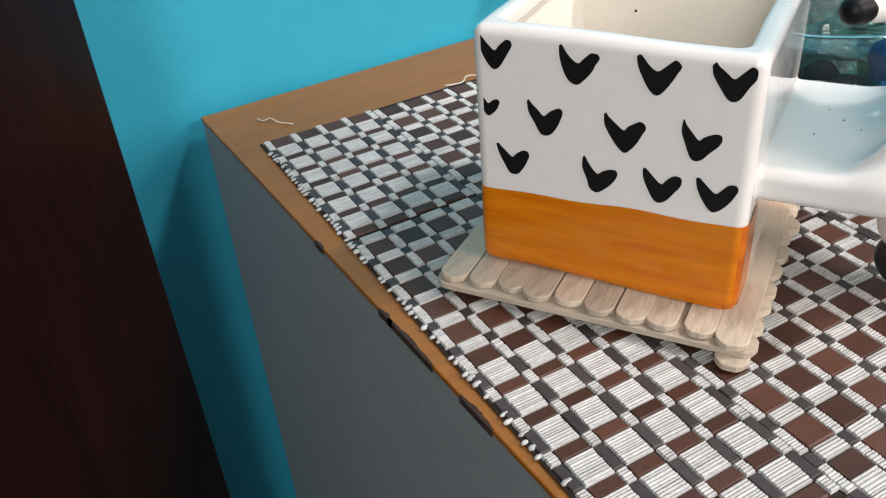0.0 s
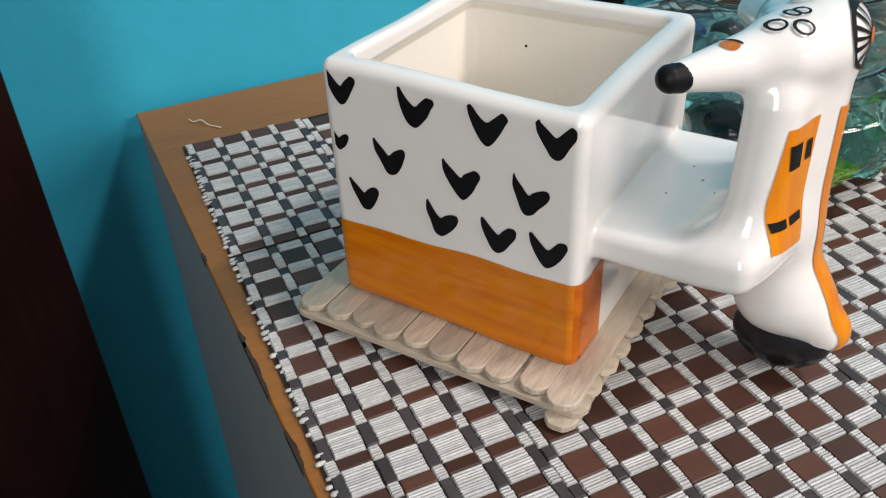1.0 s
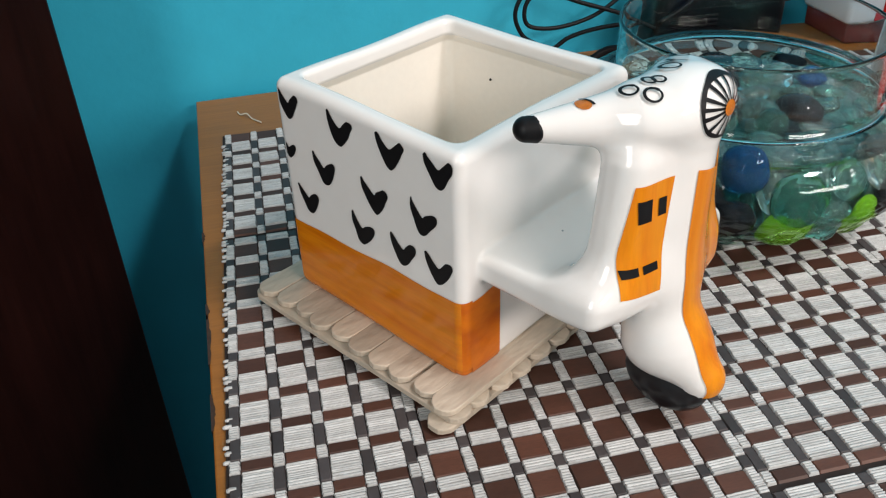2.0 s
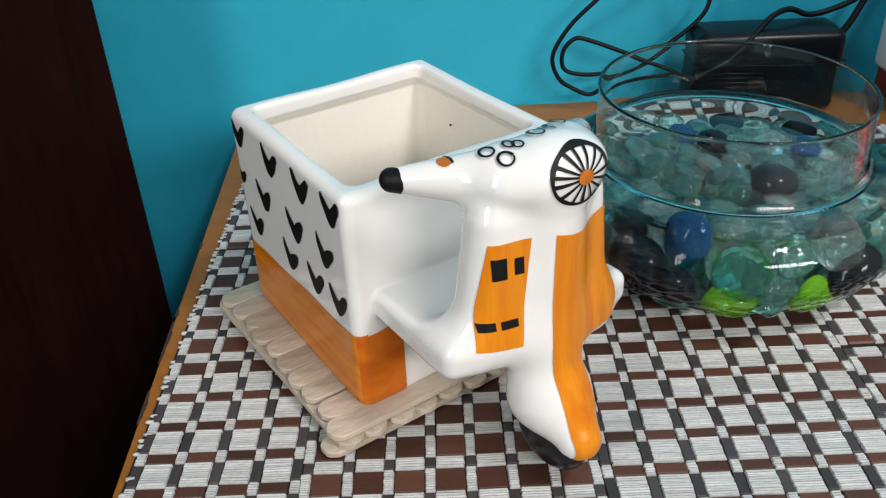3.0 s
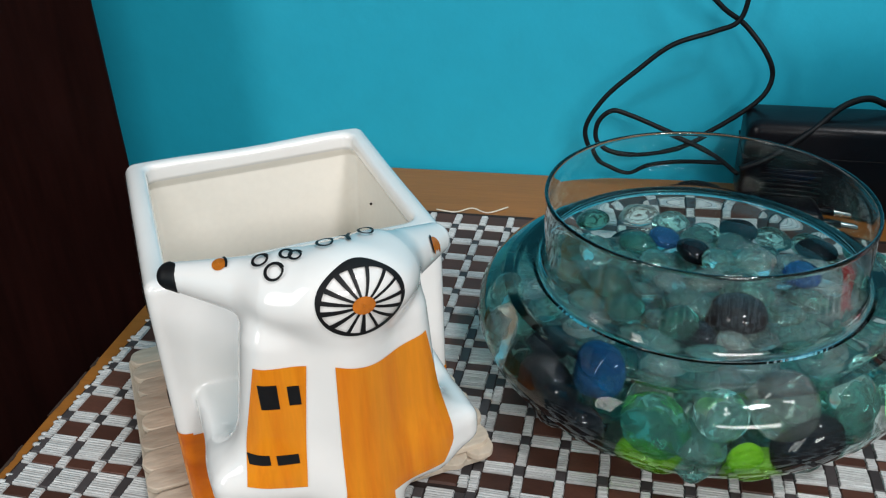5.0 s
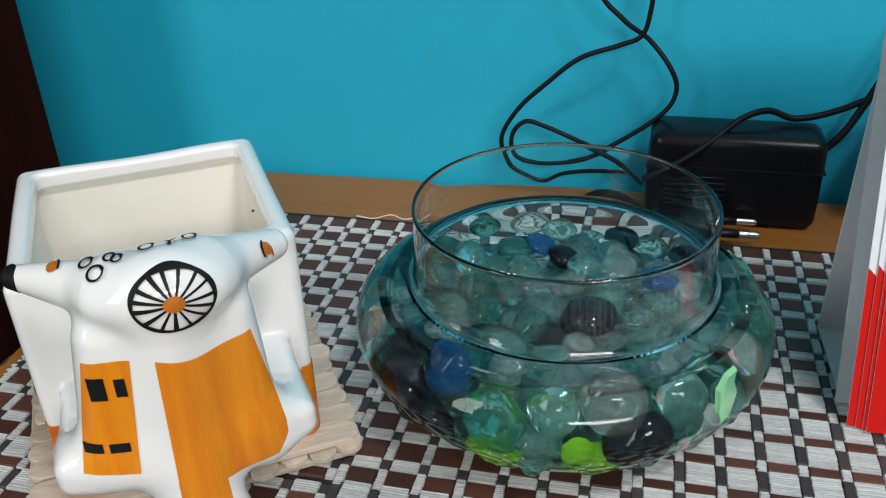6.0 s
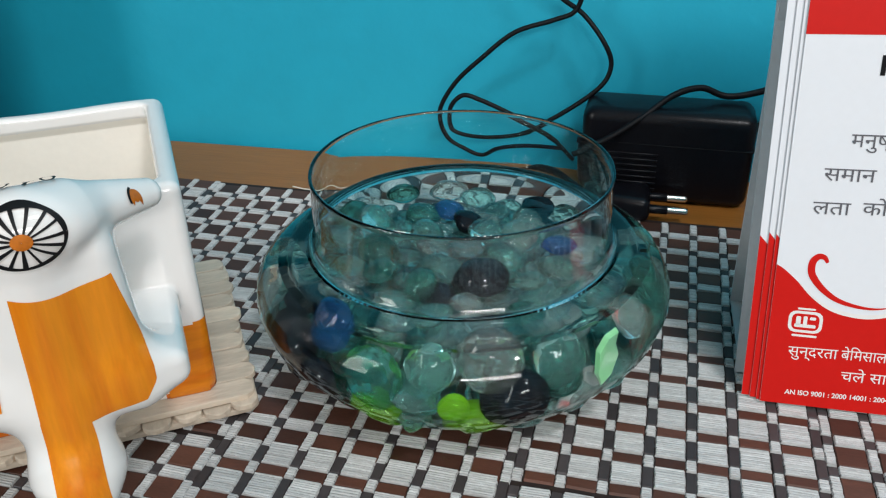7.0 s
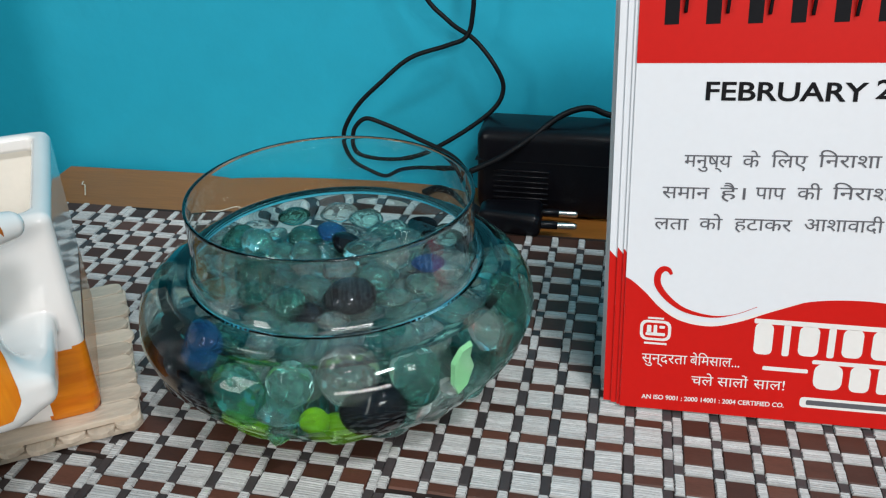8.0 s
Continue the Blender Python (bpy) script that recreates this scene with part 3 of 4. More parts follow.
for x, y, rad in ((-0.0010, 0, 0.0019), (0.0026, 0.0040, 0.0013), (0.0044, 0.0026, 0.0013), (-0.0030, 0.0050, 0.0016), (0.0116, 0.0040, 0.0017), (0.0222, 0.0062, 0.0016)):
    bm = bmesh.new()
    stroke(bm, [mark_at(x + rad * math.cos(a), y + rad * 1.15 * math.sin(a)) for a in np.linspace(0, 2 * math.pi, 25)], np.linspace(0.0009, 0.0005, 25), SLANT, 0.098, 0.0007)
    painted("painted_ring", bm, M_INK, "small black painted ring")
for line in ([(0.0160, 0.0076), (0.0172, 0.0054), (0.0170, 0.0028)], [(0.0172, 0.0054), (0.0190, 0.0078)]):
    bm = bmesh.new()
    stroke(bm, [mark_at(q.x, q.y) for q in spline([(a, b, 0) for a, b in line], 5)], 0.0009, SLANT, 0.098)
    painted("brush_mark", bm, M_INK)
for side, x, y in ((-1, -0.0118, 0.0100), (1, 0.0420, 0.0055)):
    bm = bmesh.new()
    patch(bm, [[mark_at(x + r * 0.0017 * math.cos(a), y + r * 0.0021 * math.sin(a)) for a in np.linspace(0, 2 * math.pi, 21)] for r in (0.02, 0.5, 1.0)], SLANT, 0.00025, 0.098)
    painted("lever_mark", bm, M_RUST, "rust-orange lever mark")
    bm = bmesh.new()
    stroke(bm, [mark_at(x - side * (0.0017 - 0.0004 * t * t), y + 0.0021 * t) for t in np.linspace(-1, 1, 9)], 0.0006, SLANT, 0.098)
    painted("lever_edge", bm, M_INK)

# ---- the stick coaster ----
COAST = root("stick_coaster", (0.0967, -0.2230, TOP), "coaster of layered pale wooden craft sticks", "coaster", rz=-58.2)


def stick_mesh(name, rng, length=0.114, width=0.0100, thick=0.0024):
    """A flat stick with round ends, lying along y, a little worn and bowed."""
    bm = bmesh.new()
    outline = []
    n = 11
    for end in (1, -1):
        blunt = rng.uniform(0.86, 1.02)
        for i in range(n + 1):
            a = math.pi * i / n
            r = width / 2
            x, y = end * r * math.cos(a), end * (length / 2 - r + r * blunt * math.sin(a) * (1 + rng.uniform(-0.05, 0.04)))
            outline.append((x + rng.uniform(-0.00018, 0.00018), y))
    low = [bm.verts.new((x, y, 0)) for x, y in outline]
    face = bm.faces.new(low)
    up = bmesh.ops.extrude_face_region(bm, geom=[face])
    vs = [g for g in up["geom"] if isinstance(g, bmesh.types.BMVert)]
    bmesh.ops.translate(bm, verts=vs, vec=(0, 0, thick))
    bmesh.ops.recalc_face_normals(bm, faces=bm.faces[:])
    tops = [e for e in bm.edges if all(abs(v.co.z - thick) < 1e-6 for v in e.verts)]
    bmesh.ops.bevel(bm, geom=tops, offset=0.00045, segments=2, profile=0.6, affect="EDGES")
    lows = [e for e in bm.edges if all(abs(v.co.z) < 1e-6 for v in e.verts)]
    bmesh.ops.bevel(bm, geom=lows, offset=0.0003, segments=1, affect="EDGES")
    me = bpy.data.meshes.new(name)
    bm.to_mesh(me)
    bm.free()
    me.materials.append(M_STICK)
    return me


rng = random.Random(21)
for layer, z in ((0, 0.0026), (2, 0.0078)):
    for i in range(10):
        u = -0.0490 + 0.01035 * i + rng.uniform(-0.0003, 0.0003)
        corner = layer == 0 and i == 9
        length = 0.114 if layer else (0.118 if corner else 0.1045)
        ob = part("craft_stick", stick_mesh("craft_stick", rng, length), M_STICK, COAST)
        ob.matrix_basis = pose(u + (0.0008 if layer == 0 else 0), -0.0005 + rng.uniform(-0.0019, 0.0019), z + rng.uniform(0, 0.0002), 0, rng.uniform(-0.7, 0.7), rng.uniform(-0.8, 0.8))
for i in range(11):
    ob = part("craft_stick", stick_mesh("craft_stick", rng, 0.1075), M_STICK, COAST)
    ob.matrix_basis = pose(-0.0014 + rng.uniform(-0.0012, 0.0012), -0.0522 + 0.01036 * i, 0.0052, rng.uniform(-0.8, 0.8), 0, 90 + rng.uniform(-0.8, 0.8))

# ---- the glass bowl and its pebbles ----
BOWL = root("glass_bowl", (0.2355, -0.1830, TOP + 0.0028), "clear round glass bowl with an open neck, full of glass pebbles", "bowl")
outer = [(0.0001, 0.0), (0.030, 0.0), (0.040, 0.0008), (0.050, 0.0038), (0.060, 0.0090), (0.069, 0.0165), (0.0752, 0.0250), (0.0776, 0.0330), (0.0768, 0.0390),
         (0.0735, 0.0440), (0.0685, 0.0475), (0.0652, 0.0492), (0.0637, 0.0503), (0.0622, 0.0501), (0.0580, 0.0514), (0.0555, 0.0532), (0.0547, 0.0565), (0.0543, 0.0640), (0.0541, 0.0720), (0.0542, 0.0775)]
rim = [(0.0545, 0.0786), (0.0542, 0.0795), (0.0535, 0.0795), (0.0532, 0.0786)]
inner_p = [(0.0534, 0.0720), (0.0536, 0.0640), (0.0540, 0.0570), (0.0548, 0.0528), (0.0572, 0.0502), (0.0618, 0.0490), (0.0678, 0.0464), (0.0727, 0.0430), (0.0758, 0.0386),
           (0.0765, 0.0330), (0.0742, 0.0253), (0.0681, 0.0171), (0.0594, 0.0099), (0.050, 0.0052), (0.040, 0.0024), (0.030, 0.0016), (0.0001, 0.0015)]
neck = outer[14:] + rim + inner_p[:4] + [(0.0556, 0.0511)]
bm, rings = lathe(neck + neck[:1], 128)
bmesh.ops.remove_doubles(bm, verts=bm.verts[:], dist=1e-6)
bmesh.ops.recalc_face_normals(bm, faces=bm.faces[:])
part("bowl_neck", smooth_mesh(bm, "bowl_neck", M_BOWL), M_BOWL, BOWL, "open clear glass neck").visible_shadow = False
# the round body below it, filled with water to just under the shoulder
bm, rings = lathe(outer[:15] + [(0.0566, 0.0509)] + inner_p[4:7] + [(0.0660, 0.0463), (0.0400, 0.0462), (0.0001, 0.0462)], 128)
bm.faces.new(rings[0][::-1])
bm.faces.new(rings[-1])
bmesh.ops.recalc_face_normals(bm, faces=bm.faces[:])
part("bowl_body", smooth_mesh(bm, "bowl_body", M_BODY), M_BODY, BOWL, "round glass body filled with clear water").visible_shadow = False


def pebble_mesh(name, rng, mat):
    """A flat, softly uneven glass drop, 1 across."""
    bm = bmesh.new()
    bmesh.ops.create_icosphere(bm, subdivisions=3, radius=0.5)
    seed = Vector((rng.uniform(0, 50), rng.uniform(0, 50), 0))
    for v in bm.verts:
        k = 1 + 0.16 * noise.noise(v.co * 2.2 + seed)
        v.co = Vector((v.co.x * k, v.co.y * k, v.co.z * k * (0.70 if v.co.z > 0 else 0.50)))
    return smooth_mesh(bm, name, mat)


rng = random.Random(8)
KINDS = {"aqua": M_AQUA, "pale": M_PALE, "teal": M_TEAL, "blue": M_BLUE, "lime": M_LIME, "mint": M_MINT, "black": M_DARK}
LABELS = {"aqua": "smooth aqua glass pebble in the bowl", "pale": "smooth colourless glass pebble in the bowl", "teal": "smooth dark teal glass pebble in the bowl",
          "blue": "smooth deep blue glass pebble in the bowl", "lime": "bright lime green glass pebble in the bowl", "mint": "small mint green glass chip in the bowl", "black": "smooth opaque black glass pebble in the bowl"}
SHAPES = {k: [pebble_mesh("glass_pebble", rng, m) for _ in range(3)] for k, m in KINDS.items()}


def chip_mesh():
    """A thin, pointed chip of glass, 1 long, with a bent tip."""
    outline = [(-0.5, 0.02), (-0.32, 0.20), (0.05, 0.27), (0.36, 0.16), (0.52, -0.06), (0.24, -0.10), (0.02, -0.25), (-0.30, -0.16)]
    bm = bmesh.new()
    low = [bm.verts.new((x, y, -0.05 + 0.16 * x * x)) for x, y in outline]
    high = [bm.verts.new((x * 0.93, y * 0.9, 0.05 + 0.16 * x * x)) for x, y in outline]
    bm.faces.new(low[::-1])
    bm.faces.new(high)
    for i in range(len(outline)):
        j = (i + 1) % len(outline)
        bm.faces.new((low[i], low[j], high[j], high[i]))
    me = bpy.data.meshes.new("glass_chip")
    bm.to_mesh(me)
    bm.free()
    me.materials.append(M_MINT)
    return me


SHAPES["mint"] = [chip_mesh()]


def bowl_reach(z):
    """Inner radius of the bowl at a height above its foot."""
    pts = sorted((h, r) for r, h in inner_p[5:])
    return float(np.interp(z, [h for h, _ in pts], [r for _, r in pts]))


placed = []


def pebble(x, y, z, size, kind, lean=None):
    """A pebble in the heap; lean is the way its flat side faces."""
    ob = new("glass_pebble", rng.choice(SHAPES[kind]))
    n = Vector(lean) if lean else Vector((rng.uniform(-0.6, 0.6), rng.uniform(-0.6, 0.6), 1))
    n += Vector((rng.uniform(-0.22, 0.22), rng.uniform(-0.22, 0.22), rng.uniform(-0.22, 0.22)))
    spin = rng.uniform(0, 360) if kind != "mint" else 70.0
    ob.matrix_world = pose(0.2355 + x, -0.1830 + y, TOP + 0.0028 + z) @ n.to_track_quat("Z", "Y").to_matrix().to_4x4() @ pose(0, 0, 0, 0, 0, spin) @ Matrix.Scale(size, 4)
    tagged(ob, LABELS[kind], "pebble", "pebbles in the bowl")
    placed.append((x, y, z, size))


def by_the_glass(turn, z, size, kind):
    """A pebble lying flat against the inside of the bowl, turn in degrees from the front."""
    a = math.radians(turn - 90)
    r = bowl_reach(z) - 0.29 * size - 0.0012
    pebble(r * math.cos(a), r * math.sin(a), z, size, kind, (math.cos(a), math.sin(a), (z - 0.033) / 0.03))


# those that stand out, then the rest round them
for turn, z, size, kind in ((-13, 0.0195, 0.0210, "lime"), (15, 0.0185, 0.0205, "lime"), (9, 0.0290, 0.0105, "lime"), (-43, 0.0285, 0.0245, "black"), (-31, 0.0265, 0.0175, "black"),
                            (25, 0.0285, 0.0225, "black"), (-29, 0.0440, 0.0185, "blue"), (-12, 0.0350, 0.0205, "teal"), (19, 0.0425, 0.0215, "pale"), (52, 0.0350, 0.0185, "mint"),
                            (-34, 0.0150, 0.0180, "aqua"), (31, 0.0180, 0.0190, "aqua"), (45, 0.0220, 0.0205, "pale"), (37, 0.0400, 0.0180, "aqua"), (72, 0.0290, 0.0210, "teal"),
                            (-66, 0.0340, 0.0200, "pale"), (-88, 0.0290, 0.0210, "teal"), (92, 0.0300, 0.0210, "aqua")):
    by_the_glass(turn, z, size, kind)
for x, y, z, size, kind in ((0.011, -0.024, 0.0475, 0.0200, "black"), (0.036, 0.003, 0.0485, 0.0130, "blue"), (-0.010, 0.026, 0.0460, 0.0130, "blue"), (0.000, 0.014, 0.0475, 0.0145, "black"),
                            (-0.020, 0.022, 0.0450, 0.0150, "teal")):
    pebble(x, y, z, size, kind)


def room_for(x, y, z, size, tall):
    return all(((x - p) ** 2 + (y - q) ** 2 + (tall * (z - w)) ** 2) ** 0.5 > 0.40 * (size + s) for p, q, w, s in placed)


def beyond_heap(y, z):
    return z > 0.026 and y > 0.046 - (z - 0.026) * 1.7       # the heap falls off towards the wall


for z0 in (0.009, 0.017, 0.025, 0.033, 0.040):
    for _ in range(160):
        size, turn, z = rng.uniform(0.0155, 0.0205), rng.uniform(0, 360), z0 + rng.uniform(-0.003, 0.003)
        a, r = math.radians(turn - 90), bowl_reach(z) - 0.29 * size - 0.0012
        if not beyond_heap(r * math.sin(a), z) and room_for(r * math.cos(a), r * math.sin(a), z, size, 1.0):
            by_the_glass(turn, z, size, rng.choices(("aqua", "pale", "teal", "black"), (42, 18, 35, 5))[0])
for z0, spread in ((0.0075, 0.9), (0.0150, 0.98), (0.0225, 1.0), (0.0300, 1.0), (0.0370, 0.99), (0.0430, 0.90), (0.0480, 0.70)):
    for _ in range(700):
        size = rng.uniform(0.0125, 0.0175) if z0 < 0.02 else rng.uniform(0.0130, 0.0190)
        reach = max(bowl_reach(z0 + 0.004) * spread - size * 0.47, 0.004)
        a, r = rng.uniform(0, 2 * math.pi), reach * math.sqrt(rng.random())
        x, y, z = r * math.cos(a), r * math.sin(a), z0 + rng.uniform(-0.0012, 0.0015)
        if not beyond_heap(y, z0) and room_for(x, y, z, size, 1.75):
            pebble(x, y, z, size, rng.choices(("aqua", "pale", "teal", "black"), (40, 40, 17, 3))[0])

# ---- adapter, plug and cable ----
AD = root("power_adapter", (0.3145, -0.0205, TOP), "black plastic power adapter lying against the wall", "adapter", rz=-2.0)
part("case", smooth_mesh(box(-0.0440, 0.0430, -0.0160, 0.0165, 0.0, 0.0505, 0.0066, 5), "case", M_BLACK), M_BLACK, AD)
part("seam", smooth_mesh(box(-0.0443, 0.0433, -0.0163, 0.0168, 0.0330, 0.0334, 0.0001, 1), "seam", M_CORD), M_CORD, AD)
for i in range(7):
    part("vent_rib", smooth_mesh(box(-0.034, -0.004, -0.0166, -0.0155, 0.008 + 0.0032 * i, 0.0092 + 0.0032 * i, 0.0003, 1), "vent_rib", M_BLACK), M_BLACK, AD)

PLUG = root("power_plug", (0.2960, -0.0500, TOP), "black two-pin mains plug lying on the table", "plug", rz=0.0)
bm = box(-0.022, 0.012, -0.0125, 0.0125, 0.0008, 0.0138, 0.004, 3)
for v in bm.verts:
    k = 1 - 0.45 * max(0.0, min(1.0, (-0.004 - v.co.x) / 0.018))
    v.co.y *= k
part("plug_body", smooth_mesh(bm, "plug_body", M_BLACK), M_BLACK, PLUG)
for y in (-0.0072, 0.0072):
    bm, rings = lathe([(0.0018, 0.0), (0.0018, 0.0175), (0.0014, 0.0186), (0.0004, 0.0190)], 16)
    bm.faces.new(rings[-1])
    bmesh.ops.transform(bm, matrix=pose(0.012, y, 0.0072, 0, 90, 0), verts=bm.verts)
    pin = part("pin", smooth_mesh(bm, "pin", M_METAL), M_METAL, PLUG, "bright metal pin")
    bm, rings = lathe([(0.0022, 0.0), (0.0022, 0.0085), (0.0018, 0.0088)], 16)
    bmesh.ops.transform(bm, matrix=pose(0.012, y, 0.0072, 0, 90, 0), verts=bm.verts)
    part("pin_sleeve", smooth_mesh(bm, "pin_sleeve", M_BLACK), M_BLACK, pin, "black plastic sleeve")

CABLE = root("power_cable", (0, 0, 0), "thin black cable looping up the teal wall", "cable")
WY = -0.010


def cord(name, pts, r):
    part(name, smooth_mesh(hose(pts, r), name, M_CORD), M_CORD, CABLE)


cord("cord", [(0.285, WY, 0.960), (0.268, WY, 0.890), (0.2655, WY, 0.858), (0.262, WY, 0.844), (0.251, WY, 0.8385), (0.231, WY - 0.003, 0.832), (0.214, WY - 0.004, 0.818),
              (0.199, WY - 0.004, 0.803), (0.190, WY - 0.004, 0.786), (0.194, WY - 0.004, 0.772), (0.203, WY - 0.004, 0.765), (0.214, WY - 0.004, 0.7605), (0.224, WY - 0.006, 0.767),
              (0.240, WY - 0.010, 0.772), (0.262, WY - 0.020, 0.777)], 0.0013)
cord("cord", [(0.215, WY, 0.935), (0.236, WY, 0.872), (0.252, WY, 0.852), (0.266, WY + 0.003, 0.841), (0.278, WY, 0.827), (0.282, WY, 0.815), (0.276, WY - 0.002, 0.803), (0.255, WY - 0.004, 0.787),
              (0.237, WY - 0.006, 0.778), (0.215, WY - 0.006, 0.774), (0.198, WY - 0.005, 0.777), (0.196, WY - 0.004, 0.788), (0.203, WY - 0.004, 0.796), (0.213, WY - 0.004, 0.794),
              (0.232, WY - 0.006, 0.787), (0.255, WY - 0.014, 0.780), (0.268, WY - 0.028, 0.774)], 0.0013)
cord("cord", [(0.268, WY - 0.032, 0.779), (0.284, WY - 0.030, 0.787), (0.300, WY - 0.024, 0.797), (0.315, WY - 0.012, 0.8055), (0.329, WY - 0.004, 0.8075), (0.343, WY - 0.002, 0.8030),
              (0.362, WY, 0.8070), (0.385, WY, 0.8180), (0.420, WY, 0.830), (0.470, WY, 0.835)], 0.0017)
cord("cord", [(0.352, WY - 0.006, 0.782), (0.361, WY - 0.004, 0.789), (0.368, WY - 0.002, 0.797), (0.374, WY, 0.808), (0.385, WY, 0.835), (0.400, WY, 0.870)], 0.0020)
cord("cord", [(0.238, -0.020, 0.7525), (0.247, -0.022, 0.758), (0.258, -0.030, 0.7600), (0.268, -0.042, 0.7585), (0.276, -0.050, 0.7575)], 0.0026)

# ---- the desk calendar ----
CAL = root("desk_calendar", (0.350, -0.1965, TOP + 0.0030), "red and white desk calendar standing like a tent", "calendar")
LEAN_BACK = math.degrees(math.atan2(0.19, 0.98))
PAGE_W, PAGE_H = 0.150, 0.157
FACE = pose(0, 0, 0, 90 - LEAN_BACK, 0, 0)      # page axes: x along, y up the page, z towards the reader
WAVE = [(-0.004, 0.0530), (0.000, 0.0520), (0.006, 0.0471), (0.0116, 0.0420), (0.019, 0.0381), (0.0292, 0.0369), (0.0389, 0.0391), (0.0501, 0.0435), (0.0612, 0.0475), (0.0742, 0.0494),
        (0.090, 0.0492), (0.110, 0.0450), (0.130, 0.0400), (0.150, 0.0380)]


SKEW = Matrix(((1, -0.030, 0, 0), (0, 1, 0, 0), (0, 0, 1, 0), (0, 0, 0, 1)))    # the sheets hang a little to one side


def on_page(bm, lift, skew=SKEW):
    bmesh.ops.transform(bm, matrix=FACE @ pose(0, 0, lift) @ skew, verts=bm.verts)
    return bm


def flat(points, lift):
    bm = bmesh.new()
    f = bm.faces.new([bm.verts.new((x, y, 0)) for x, y in points])
    bmesh.ops.triangulate(bm, faces=[f])
    return on_page(bm, lift)


# the sheets behind fan out a little to one side
rng = random.Random(5)
for i in range(3, -1, -1):
    dx = -(0.0, 0.0012, 0.0034, 0.0062)[i]
    back = 0.0008 * i
    sheet = part("page", on_page(box(-0.0016 + dx, PAGE_W - 0.004 + dx * 0.4, 0.0002 * i, PAGE_H - 0.001 * i, -0.0004, 0.0), -back), M_PAPER, CAL)
    if i:
        part("red_print", flat([(-0.0016 + dx, 0.0002 * i), (0.012, 0.0002 * i), (0.012, 0.0442), (-0.0016 + dx + 0.004, 0.0560 + rng.uniform(-0.002, 0.004)), (-0.0016 + dx, 0.0600 + rng.uniform(-0.004, 0.004))], -back + 0.0001), M_RED, sheet)
    else:
        wave = [(p.x, p.y) for p in spline([(x, y, 0) for x, y in WAVE], 5) if -0.0016 <= p.x <= PAGE_W - 0.004]
        part("red_print", flat([(-0.0016, 0.0)] + [(PAGE_W - 0.004, 0.0)] + wave[::-1] + [(-0.0016, 0.0528)], 0.00012), M_RED, sheet, "red printed foot of the page")
        part("red_print", flat([(-0.0016, 0.1300), (PAGE_W - 0.004, 0.1345), (PAGE_W - 0.004, PAGE_H), (-0.0016, PAGE_H)], 0.00012), M_RED, sheet, "red printed head of the page")
        FRONT = sheet
# back board and foot of the tent
bm = bmesh.new()
pts = [(-0.0075, 0.0660, 0.0), (PAGE_W - 0.012, 0.0660, 0.0), (PAGE_W - 0.014, 0.0360, 0.160), (-0.0135, 0.0360, 0.160)]
f = bm.faces.new([bm.verts.new(p) for p in pts])
up = bmesh.ops.extrude_face_region(bm, geom=[f])
bmesh.ops.translate(bm, verts=[g for g in up["geom"] if isinstance(g, bmesh.types.BMVert)], vec=(0, -0.0016, 0))
bmesh.ops.recalc_face_normals(bm, faces=bm.faces[:])
part("back_board", bm, M_BOARD, CAL, "grey board back leg")
bm = on_page(box(-0.0090, PAGE_W - 0.010, 0.003, PAGE_H, -0.0016, 0.0), -0.0155)
part("front_board", bm, M_BOARD, CAL, "grey board behind the pages")
part("foot_board", box(-0.0073, PAGE_W - 0.012, 0.018, 0.0655, 0.0, 0.0012), M_BOARD, CAL)
# slots and wire loops of the binding; each hole's darkness is a flat black patch
for i in range(11):
    x = 0.0062 + 0.01335 * i
    part("slot", flat([(x + 0.0006, 0.1428 + 0.0005 * i), (x + 0.0053, 0.1431 + 0.0005 * i), (x + 0.0053, PAGE_H), (x + 0.0006, PAGE_H)], 0.0002), M_TEXT, FRONT, "binding slot with its dark hole painted flat")
    part("wire_loop", smooth_mesh(hose([FACE @ Vector((x + 0.0028, PAGE_H - 0.010, 0.0008)), FACE @ Vector((x + 0.0028, PAGE_H - 0.003, 0.0022)), FACE @ Vector((x + 0.0028, PAGE_H + 0.006, 0.002)),
                                        FACE @ Vector((x + 0.0028, PAGE_H + 0.008, -0.010)), FACE @ Vector((x + 0.0028, PAGE_H + 0.001, -0.022))], 0.0006, 6), "wire_loop", M_CORD), M_CORD, CAL)
# swoosh
line = spline([(0.0130, 0.0549, 0), (0.0118, 0.0566, 0), (0.0098, 0.0568, 0), (0.0082, 0.0545, 0), (0.0088, 0.0500, 0), (0.0133, 0.0448, 0), (0.0197, 0.0411, 0), (0.0289, 0.0396, 0), (0.0367, 0.0411, 0), (0.0441, 0.0446, 0)], 6)
bm = bmesh.new()
left, right = [], []
for i, p in enumerate(line):
    d = (line[min(i + 1, len(line) - 1)] - line[max(i - 1, 0)]).normalized()
    w = 0.0011 * math.sin(math.pi * min(1, 0.12 + i / (len(line) - 1))) + 0.0001
    side = Vector((-d.y, d.x, 0)) * w
    left.append(bm.verts.new(p + side))
    right.append(bm.verts.new(p - side))
for a, b, c, d in zip(left, left[1:], right, right[1:]):
    bm.faces.new((a, b, d, c))
part("swoosh", on_page(bm, 0.00016, Matrix.Identity(4)), M_RED, FRONT, "red printed swoosh")
edge = [(p.x, p.y) for p in spline([(x, y, 0) for x, y in WAVE[2:9]], 6)]
part("white_line", flat([(x, y + 0.0003) for x, y in edge] + [(x, y - 0.0012 * math.sin(math.pi * i / (len(edge) - 1))) for i, (x, y) in list(enumerate(edge))[::-1]], 0.00018), M_WTEXT, FRONT)


